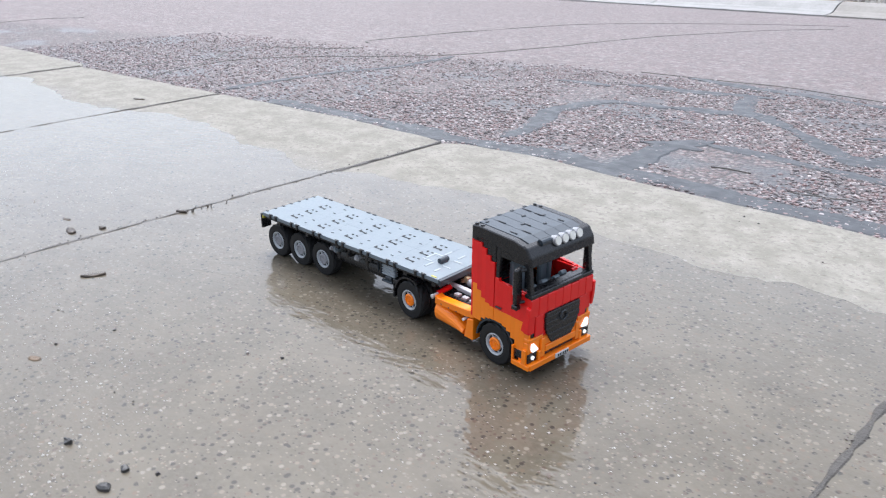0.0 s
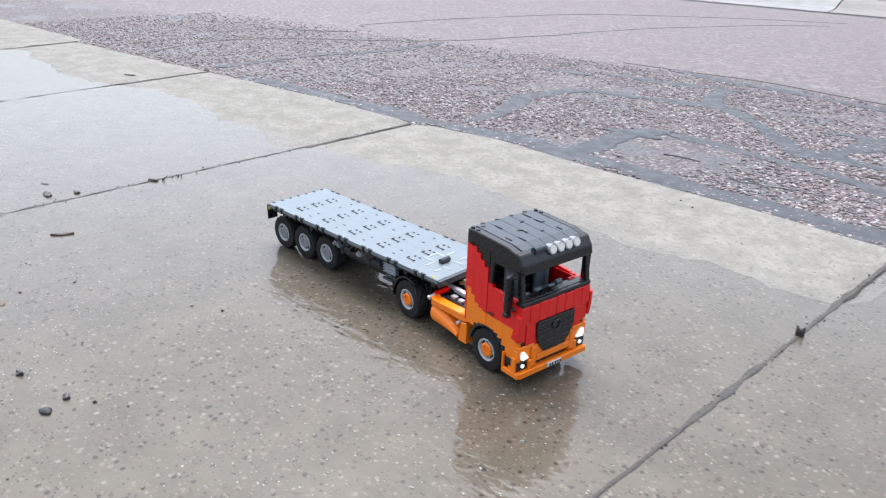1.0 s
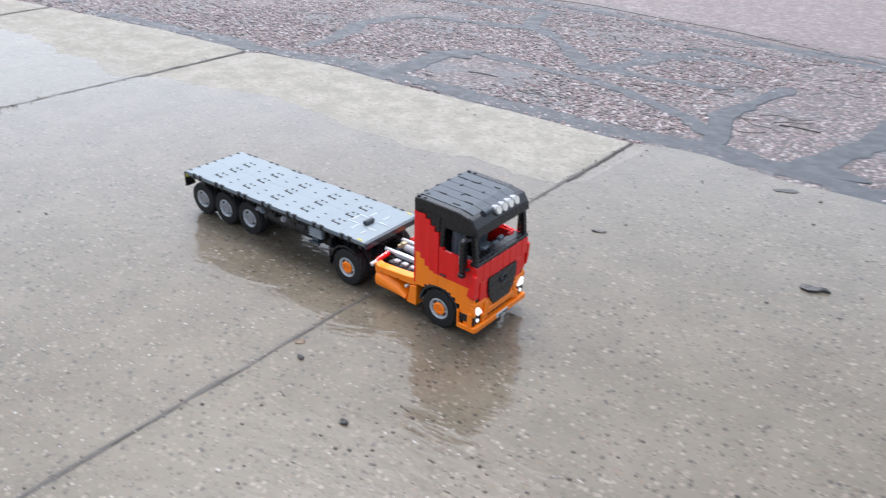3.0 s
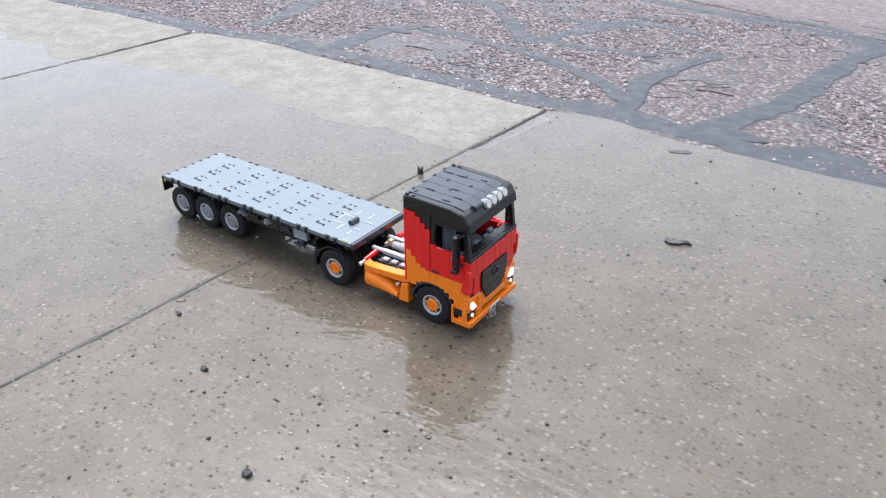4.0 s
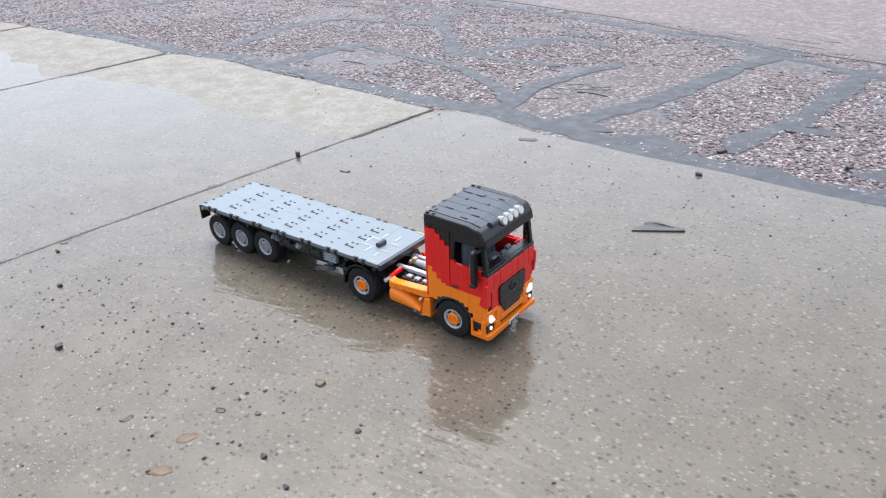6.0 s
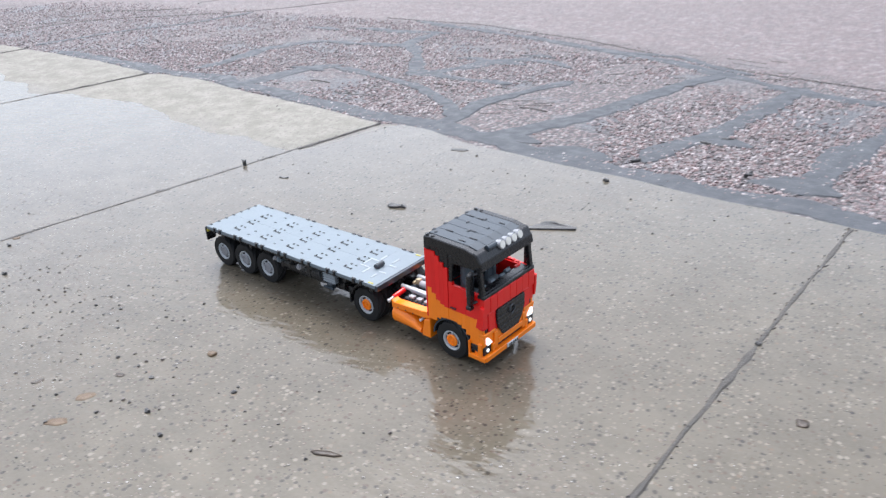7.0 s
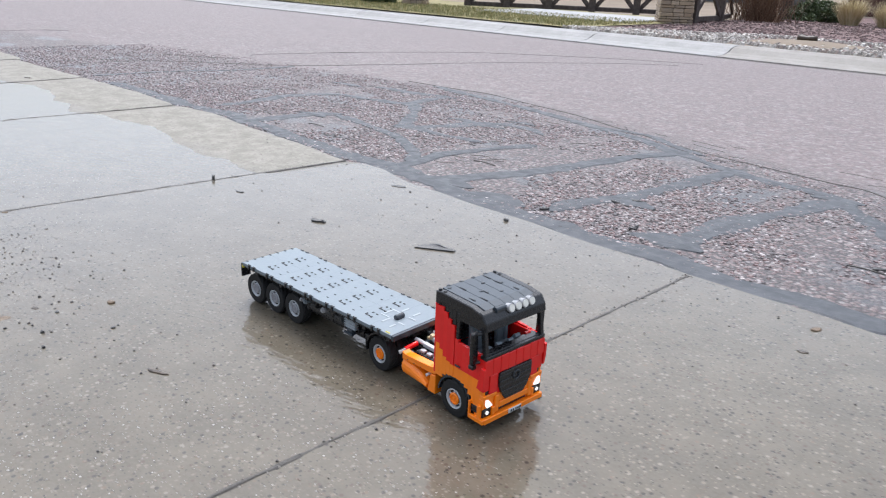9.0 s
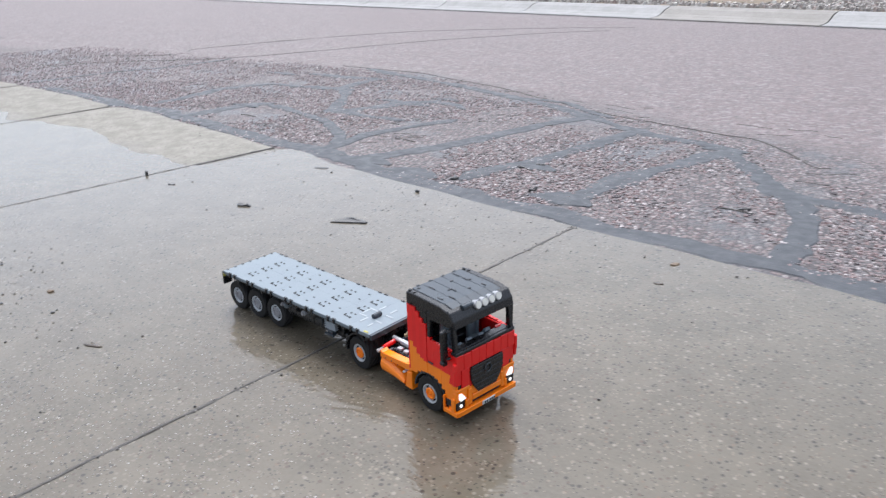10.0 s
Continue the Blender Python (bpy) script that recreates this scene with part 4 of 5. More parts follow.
            block(bm, (x0 + cut, y0, org_top[i]), (x1, y1, red_top[i]), 0.0001)
            part("side_panel", bm, RED, T)
            if i < 5:
                bm = bmesh.new()
                block(bm, (x0, y0 * 0.97, red_top[i]), (x1, y1 * 0.97, 0.1800), 0.0005)
                part("upper_side", bm, BLACK, T)
        # black lip of the wheel arch; its colour also stands for the opening's shade
        part("arch_trim", made(((0.2215, s * (W - 0.001) - 0.0012, 0.0310), (0.2370, s * (W - 0.001) + 0.0022, 0.0425))), BLACK, T)
        bm = bmesh.new()
        block(bm, (0.2200, s * W - 0.0035, 0.0190), (0.2510, s * W + 0.0012, 0.0265), 0.0006)
        block(bm, (0.2200, s * W - 0.0035, 0.0265), (0.2228, s * W + 0.0012, 0.0480), 0.0006)
        block(bm, (0.2380, s * W - 0.0035, 0.0265), (0.2450, s * W + 0.0012, 0.0480), 0.0006)
        part("sill", bm, ORANGE, T)
        # door handle and step
        part("door_handle", made(((0.186, s * (W + 0.001) - 0.001, 0.0900), (0.197, s * (W + 0.001) + 0.0013, 0.0925))), BLACK, T, "black door handle")
    # cab back wall and floor
    for i in range(8):
        part("back_panel", made(((0.1380, -W + 0.016 * i, 0.060), (0.1420, -W + 0.016 * i + 0.0157, 0.176), 0.0004)), RED, T)
    part("cab_floor", made(((0.141, -0.058, 0.062), (0.246, 0.058, 0.070))), BLACK, T)
    part("bunk", made(((0.143, -0.056, 0.070), (0.168, 0.056, 0.098))), DARK, T)
    # black sheet over the red back wall, added to put shade behind the seats
    part("back_lining", made(((0.1422, -0.056, 0.099), (0.1440, 0.056, 0.174), 0.0004)), BLACK, T)
    # front: red band, flanks, orange bumper
    def front(name, y0, y1, z0, z1, x0, x1, ma, label=""):
        return part(name, made(((x0, y0, z0), (x1, y1, z1), 0.0008)), ma, T, label)
    for k in range(8):
        front("front_panel", -W + 0.016 * k + 0.0001, -W + 0.016 * k + 0.0158, 0.0950, 0.1215 - 0.0006 * (k % 2), 0.2385, 0.2485 + 0.0003 * (k % 3), RED)
    for s in (-1, 1):
        a, b = sorted((s * 0.0365, s * 0.0525))
        front("front_panel", a, b, 0.0640, 0.0947, 0.2385, 0.2480, RED)
        a, b = sorted((s * 0.0527, s * 0.0640))
        front("front_panel", a, b, 0.0700, 0.0947, 0.2365, 0.2465, RED)
        a, b = sorted((s * 0.0365, s * 0.0640))
        front("front_panel", a, b, 0.0580, 0.0638, 0.2385, 0.2485, ORANGE)
        a, b = sorted((s * 0.0320, s * 0.0400))
        front("bumper_panel", a, b, 0.0300, 0.0578, 0.2385, 0.2495, ORANGE)
        # headlight: housing and lens
        a, b = sorted((s * 0.0405, s * 0.0600))
        hl = front("headlight", a, b, 0.0415, 0.0578, 0.2385, 0.2465, ORANGE, "lit white headlight")
        bm = bmesh.new()
        prism(bm, [(s * 0.0455, 0.0450), (s * 0.0570, 0.0435), (s * 0.0595, 0.0480), (s * 0.0590, 0.0565), (s * 0.0540, 0.0560), (s * 0.0500, 0.0510)], 0.2462, 0.2500, 0, 0.0008)
        part("lens", bm, HEADLIGHT, hl)
        bm = bmesh.new()
        block(bm, (0.2385, min(s * 0.0600, s * 0.0645), 0.0415), (0.2470, max(s * 0.0600, s * 0.0645), 0.0578), 0.0008)
        part("bumper_panel", bm, ORANGE, T)
        # fog light
        a, b = sorted((s * 0.0460, s * 0.0640))
        fg = front("fog_light", a, b, 0.0275, 0.0410, 0.2385, 0.2470, BLACK, "small lit fog lamp in a black recess")
        bm = bmesh.new()
        rod(bm, (0.2465, s * 0.0550, 0.0345), (0.2485, s * 0.0550, 0.0345), 0.0028, 16)
        part("lens", bm, HEADLIGHT, fg)
        front("bumper_panel", *sorted((s * 0.0402, s * 0.0458)), 0.0275, 0.0413, 0.2385, 0.2500, ORANGE)
    front("bumper", -0.0640, 0.0640, 0.0185, 0.0273, 0.2385, 0.2525, ORANGE)
    front("bumper_slot", -0.0318, 0.0318, 0.0275, 0.0355, 0.2385, 0.2450, BLACK)
    front("bumper_panel", -0.0318, 0.0318, 0.0357, 0.0450, 0.2385, 0.2500, ORANGE)
    front("grille_backing", -0.0363, 0.0363, 0.0452, 0.0600, 0.2380, 0.2480, ORANGE)
    front("grille_backing", -0.0363, 0.0363, 0.0602, 0.0948, 0.2380, 0.2475, RED)
    # grille: a six-sided dark panel in slats with a plain ring
    gr = None
    rows = [(0.0465, 0.0530, 0.0200, 0.0245), (0.0533, 0.0620, 0.0250, 0.0305), (0.0623, 0.0710, 0.0310, 0.0340), (0.0713, 0.0800, 0.0345, 0.0350), (0.0803, 0.0880, 0.0352, 0.0355), (0.0883, 0.0940, 0.0355, 0.0340)]
    for k, (za, zb, wa, wb) in enumerate(rows):
        bm = bmesh.new()
        prism(bm, [(-wa, za), (wa, za), (wb, zb), (-wb, zb)], 0.2440, 0.2505 + 0.0005 * (k % 2), 0, 0.0006)
        if gr is None:
            gr = part("grille", bm, BLACK, T, "black slatted radiator grille")
        else:
            part("slat", bm, BLACK, gr)
    bm = bmesh.new()
    for i in range(20):
        a, b = 2 * math.pi * i / 20, 2 * math.pi * (i + 1) / 20
        rod(bm, (0.2522, 0.0068 * math.cos(a), 0.0815 + 0.0068 * math.sin(a)), (0.2522, 0.0068 * math.cos(b), 0.0815 + 0.0068 * math.sin(b)), 0.0009, 6)
    part("ring", bm, DARK, gr, "plain grey ring on the grille")
    pl = front("number_plate", -0.0140, 0.0140, 0.0200, 0.0268, 0.2520, 0.2540, WHITE, "small white plate with plain dark bars")
    for k in range(5):
        y = -0.0100 + 0.0046 * k + (0.0012 if k > 1 else 0)
        part("bar", made(((0.2538, y, 0.0215), (0.2545, y + 0.0028, 0.0253), 0.0001)), DARK, pl)
    # red fins at the front corners
    for s in (-1, 1):
        bm = bmesh.new()
        prism(bm, [(0.236, 0.0760), (0.2475, 0.0740), (0.2495, 0.0900), (0.2500, 0.1100), (0.2440, 0.1120)], s * 0.0640, s * 0.0690, 1, 0.0006)
        part("corner_fin", bm, RED, T)
    # windscreen surround
    bm = bmesh.new()
    block(bm, (0.2360, -0.0640, 0.1217), (0.2485, 0.0640, 0.1275), 0.001)
    block(bm, (0.2300, -0.0560, 0.1262), (0.2440, 0.0560, 0.1285), 0.001)
    part("windscreen_sill", bm, BLACK, T)
    for s in (-1, 1):
        bm = bmesh.new()
        prism(bm, [(0.2395, 0.1240), (0.2470, 0.1240), (0.2410, 0.1700), (0.2330, 0.1700)], s * 0.0560, s * 0.0630, 1, 0.0008)
        part("pillar", bm, BLACK, T)
        bm = bmesh.new()
        prism(bm, [(0.1830, 0.1330), (0.1880, 0.1300), (0.1910, 0.1750), (0.1830, 0.1750)], s * 0.0570, s * 0.0625, 1, 0.0006)
        block(bm, (0.188, s * 0.0598 - 0.0025, 0.1640), (0.2380, s * 0.0598 + 0.0025, 0.1750), 0.0006)
        part("window_surround", bm, BLACK, T)
        # mirror on its arm
        bm = bmesh.new()
        prism(bm, [(s * 0.0655, 0.1210), (s * 0.0690, 0.1120), (s * 0.0770, 0.1140), (s * 0.0775, 0.1620), (s * 0.0665, 0.1650)], 0.2265, 0.2335, 0, 0.0012)
        mir = part("mirror", bm, BLACK, T, "tall black door mirror")
        for z in (0.1610, 0.1160):
            bm = bmesh.new()
            rod(bm, (0.2360, s * 0.0600, z), (0.2300, s * 0.0720, z - 0.001), 0.0025, 8)
            part("arm", bm, BLACK, mir)
        bm = bmesh.new()
        block(bm, (0.2240, s * 0.0720 - 0.0045, 0.1050), (0.2340, s * 0.0720 + 0.0045, 0.1120), 0.0015)
        part("kerb_mirror", bm, BLACK, mir)
        bm = bmesh.new()
        block(bm, (0.2255, s * 0.0718 - 0.0040, 0.1260), (0.2268, s * 0.0718 + 0.0040, 0.1600), 0.0004)
        part("glass", bm, SILVER, mir)
    # inside: seats, dash, wheel
    for s in (-1, 1):
        st = part("seat", made(((0.188, s * 0.028 - 0.013, 0.094), (0.216, s * 0.028 + 0.013, 0.106), 0.002)), GREY, T, "grey cab seat")
        bm = bmesh.new()
        block(bm, (0.186, s * 0.028 - 0.013, 0.102), (0.194, s * 0.028 - 0.004, 0.150), 0.002)
        block(bm, (0.186, s * 0.028 + 0.004, 0.102), (0.194, s * 0.028 + 0.013, 0.150), 0.002)
        block(bm, (0.186, s * 0.028 - 0.005, 0.102), (0.191, s * 0.028 + 0.005, 0.146), 0.001)
        part("backrest", bm, GREY, st)
        bm = bmesh.new()
        block(bm, (0.186, s * 0.028 - 0.008, 0.150), (0.192, s * 0.028 + 0.008, 0.159), 0.0015)
        part("headrest", bm, DARK, st)
        part("door_lining", made(((0.188, s * 0.0565 - 0.0015, 0.072), (0.236, s * 0.0565 + 0.0015, 0.126))), RED, T)
    bm = bmesh.new()
    prism(bm, [(0.222, 0.075), (0.238, 0.075), (0.238, 0.121), (0.228, 0.124), (0.220, 0.112)], -0.0545, 0.0545, 1, 0.001)
    dash = part("dashboard", bm, BLACK, T)
    for y, x, z in ((-0.040, 0.229, 0.1265), (-0.018, 0.228, 0.1280), (0.006, 0.229, 0.1270), (0.022, 0.227, 0.1290), (0.043, 0.230, 0.1275)):
        bm = bmesh.new()
        rod(bm, (x, y - 0.005, z), (x, y + 0.005, z), 0.0034, 10)
        part("fitting", bm, RED if y > 0.03 else GREY, dash)
    bm = bmesh.new()
    mm = Matrix.Translation((0.216, 0.030, 0.1200)) @ Matrix.Rotation(radians(-50), 4, "Y")
    for i in range(16):
        a, b = 2 * math.pi * i / 16, 2 * math.pi * (i + 1) / 16
        rod(bm, mm @ Vector((0.010 * math.cos(a), 0.010 * math.sin(a), 0)), mm @ Vector((0.010 * math.cos(b), 0.010 * math.sin(b), 0)), 0.0013, 6)
    rod(bm, mm @ Vector((-0.009, 0, 0)), mm @ Vector((0.009, 0, 0)), 0.001, 6)
    rod(bm, mm @ Vector((0, 0, -0.012)), mm @ Vector((0, 0, 0.001)), 0.0018, 8)
    part("steering_wheel", bm, BLACK, T)
    # roof: side rails, panels, visor, lamps
    roof = None
    for s in (-1, 1):
        bm = bmesh.new()
        prism(bm, [(0.1375, 0.1750), (0.1375, 0.1950), (0.1500, 0.1965), (0.2130, 0.1945), (0.2345, 0.1895), (0.2430, 0.1775), (0.2410, 0.1690), (0.2000, 0.1735), (0.1650, 0.1800), (0.1480, 0.1790), (0.1480, 0.1750)], s * 0.0525, s * 0.0640, 1, 0.0012)
        part("roof_rail", bm, BLACK, T)
        for x in (0.141, 0.152):
            bm = bmesh.new()
            rod(bm, (x, s * 0.058, 0.1940), (x, s * 0.058, 0.1976), 0.0028, 10)
            part("stud", bm, BLACK, T)
    ys = stretch(-0.0520, 0.0520, 0.0208)
    for a, b in zip(ys, ys[1:]):
        bm = bmesh.new()
        prism(bm, [(0.1390, 0.1905), (0.1390, 0.1968), (0.2150, 0.1945), (0.2295, 0.1915), (0.2295, 0.1860), (0.2150, 0.1885)], a + 0.0003, b - 0.0003, 1, 0.0002)
        part("roof_panel", bm, DARK, T)
    for x, y, l, w in ((0.160, -0.030, 0.014, 0.0022), (0.163, 0.010, 0.003, 0.006), (0.170, 0.031, 0.012, 0.0022), (0.178, 0.034, 0.003, 0.007), (0.188, -0.010, 0.012, 0.0022), (0.183, -0.013, 0.003, 0.007), (0.200, 0.012, 0.003, 0.005), (0.150, 0.031, 0.016, 0.0022), (0.205, -0.030, 0.014, 0.0022), (0.206, 0.038, 0.010, 0.0022), (0.147, -0.045, 0.003, 0.006), (0.196, -0.045, 0.012, 0.002)):
        zt = 0.1968 - (x - 0.139) * 0.0303
        part("roof_clip", made(((x - l / 2, y - w / 2, zt - 0.001), (x + l / 2, y + w / 2, zt + 0.0010), 0.0003)), BLACK, T)
    for i in range(4):
        y = -0.039 + 0.026 * i
        part("roof_clip", made(((0.1365, y - 0.003, 0.1930), (0.1405, y + 0.003, 0.1976), 0.0004)), BLACK, T)
    bm = bmesh.new()
    prism(bm, [(0.2290, 0.1922), (0.2365, 0.1895), (0.2440, 0.1780), (0.2465, 0.1660), (0.2420, 0.1650), (0.2365, 0.1720), (0.2290, 0.1800)], -0.0635, 0.0635, 1, 0.001)
    part("visor", bm, BLACK, T, "black sun visor above the windscreen")
    bm = bmesh.new()
    block(bm, (0.2300, -0.0220, 0.1880), (0.2370, 0.0420, 0.1922), 0.0006)
    rod(bm, (0.2350, -0.0380, 0.1900), (0.2350, -0.0190, 0.1900), 0.0050, 12)
    bar = part("lamp_bar", bm, DARK, T, "dark roof bar with four round lamps")
    for i in range(4):
        y = -0.0100 + 0.0146 * i
        bm = bmesh.new()
        rod(bm, (0.2330, y, 0.1865), (0.2420, y, 0.1885), 0.0068, 18)
        lp = part("lamp_body", bm, SILVER, bar)
        bm = bmesh.new()
        rod(bm, (0.2418, y, 0.1884), (0.2430, y, 0.1888), 0.0056, 18)
        part("lens", bm, ROOFLAMP, lp)
    for s in (-1, 1):
        wheel(T, 0.0, s * 0.0530, s, "pale", "orange", True, "black twin tyre on a pale rim with orange hub")
        wheel(T, 0.184, s * 0.0530, s, "pale", "orange", False, "black tyre on a pale rim with orange hub")
    return T


trailer = build_trailer()
tractor = build_tractor()

MODEL = 0.985  # the model's size beside its drawing


def resize(thing):
    """Bring a thing and all its parts from drawing size to true size."""
    for ob in thing.children_recursive:
        ob.location = ob.location * MODEL
        if "true_size" not in ob.data:
            ob.data.transform(Matrix.Scale(MODEL, 4))
            ob.data["true_size"] = True


resize(trailer)
resize(tractor)


# ---- wake: ripple crests that travel with the truck ----
def crest(bm, points, width, height, seed):
    prev = None
    k = len(points)
    for i, (x, y) in enumerate(points):
        ax, ay = points[max(0, i - 1)]
        bx, by = points[min(k - 1, i + 1)]
        d = Vector((bx - ax, by - ay, 0)).normalized()
        s = Vector((-d.y, d.x, 0))
        f = math.sin(math.pi * (i + 0.02) / (k - 0.96)) ** 0.6 * (0.7 + 0.5 * noise.noise((i * 0.3, seed, 0)))
        row = []
        for u, h in ((-1, -0.00005), (-0.5, 0.6), (0, 1.0), (0.5, 0.6), (1, -0.00005)):
            q = Vector((x, y, 0)) + s * (u * width * f)
            row.append(bm.verts.new((q.x, q.y, WATER_Z + (h * height * f if h > 0 else h))))
        if prev:
            for a in range(4):
                bm.faces.new((prev[a], prev[a + 1], row[a + 1], row[a]))
        prev = row


def wake(xs, spread, side_y, seed):
    """Broad low crests fanning out backwards from the wheels on both sides."""
    rnd = random.Random(seed)
    bm = bmesh.new()
    for s in (-1, 1):
        for x0 in xs:
            for c in range(2):
                n = 30
                start = x0 + 0.035 - 0.045 * c
                length = 0.14 + 0.12 * rnd.random()
                ang = spread * (0.75 + 0.5 * rnd.random())
                y0 = side_y + 0.014 + 0.024 * c
                pts = []
                for i in range(n):
                    t = i / (n - 1)
                    pts.append((start - length * t, s * (y0 + length * t * ang + 0.006 * noise.noise((t * 4, seed + c + x0 * 50, s)))))
                crest(bm, pts, 0.007 + 0.006 * rnd.random(), 0.00013 + 0.00017 * rnd.random(), seed + c)
        for c in range(12):
            x = rnd.uniform(min(xs) - 0.12, max(xs) + 0.03)
            y = side_y + 0.015 + 0.10 * rnd.random()
            l = rnd.uniform(0.03, 0.07)
            pts = [(x - l * i / 12, s * (y + l * 0.25 * i / 12)) for i in range(13)]
            crest(bm, pts, rnd.uniform(0.005, 0.008), rnd.uniform(0.0002, 0.0004), seed + c)
    for f in bm.faces:
        f.normal_update()
        if f.normal.z < 0:
            f.normal_flip()
        f.smooth = True
    return bm


wake_tractor = tagged(part("water_wake", wake((0.0, 0.184, 0.20), 0.55, 0.062, 4), POOL), "small ripples spreading from the truck's wheels", "ripple", "", "stuff")
wake_trailer = tagged(part("water_wake", wake((0.0, 0.064, 0.128), 0.5, 0.050, 9), POOL), "small ripples spreading from the trailer's wheels", "ripple", "", "stuff")


# ---- litter on the concrete and road ----
def flake(name, x, y, length, width, thick, turn, seed, material, label, category, z=0.0):
    """A curled leaf, bark chip or stone flake with a ragged outline."""
    bm = bmesh.new()
    n = 16
    ring = []
    for i in range(n):
        a = 2 * math.pi * i / n
        k = 1 + 0.35 * noise.noise((math.cos(a) * 1.6, math.sin(a) * 1.6, seed)) + 0.12 * noise.noise((math.cos(a) * 5, math.sin(a) * 5, seed))
        px, py = length / 2 * k * math.cos(a), width / 2 * k * math.sin(a)
        up = thick * 0.8 * (px / (length / 2)) ** 2 * (0.5 + 0.5 * math.sin(seed))
        ring.append((px, py, up))
    low = [bm.verts.new((p, q, 0.0)) for p, q, u in ring]
    mid = [bm.verts.new((p * 0.96, q * 0.96, thick * 0.7 + u)) for p, q, u in ring]
    top = [bm.verts.new((p * 0.5, q * 0.5, thick + u * 0.4 + thick * 0.3 * noise.noise((p * 90, q * 90, seed)))) for p, q, u in ring]
    cap = bm.verts.new((0, 0, thick * 1.08))
    bm.faces.new(low[::-1])
    for a, b in ((low, mid), (mid, top)):
        for i in range(n):
            bm.faces.new((a[i], a[(i + 1) % n], b[(i + 1) % n], b[i]))
    for i in range(n):
        bm.faces.new((top[i], top[(i + 1) % n], cap))
    for f in bm.faces:
        f.smooth = material is not SLATE
    ob = part(name, bm, material, None, "", pose(x, y, z, 0, 0, turn))
    return tagged(ob, label, category, "litter on the concrete")


def bark_slab(x, y, turn, outline, thick, label):
    """A flat split piece of bark: sharp outline, raised ridge along its back."""
    bm = bmesh.new()
    n = len(outline)
    low = [bm.verts.new((p, q, 0.0)) for p, q in outline]
    mid = [bm.verts.new((p * 0.985, q * 0.97, thick * (0.75 + 0.25 * math.sin(7 * i)))) for i, (p, q) in enumerate(outline)]
    top = [bm.verts.new((p * 0.7, q * 0.55 + 0.002, thick * (1.25 + 0.3 * math.sin(5 * i)))) for i, (p, q) in enumerate(outline)]
    bm.faces.new(low[::-1])
    bm.faces.new(top)
    for a, b in ((low, mid), (mid, top)):
        for i in range(n):
            bm.faces.new((a[i], a[(i + 1) % n], b[(i + 1) % n], b[i]))
    bmesh.ops.recalc_face_normals(bm, faces=bm.faces)
    ob = part("bark_chip", bm, SLATE, None, "", pose(x, y, 0.0004, 0, 0, turn))
    return tagged(ob, label, "bark", "litter on the concrete")


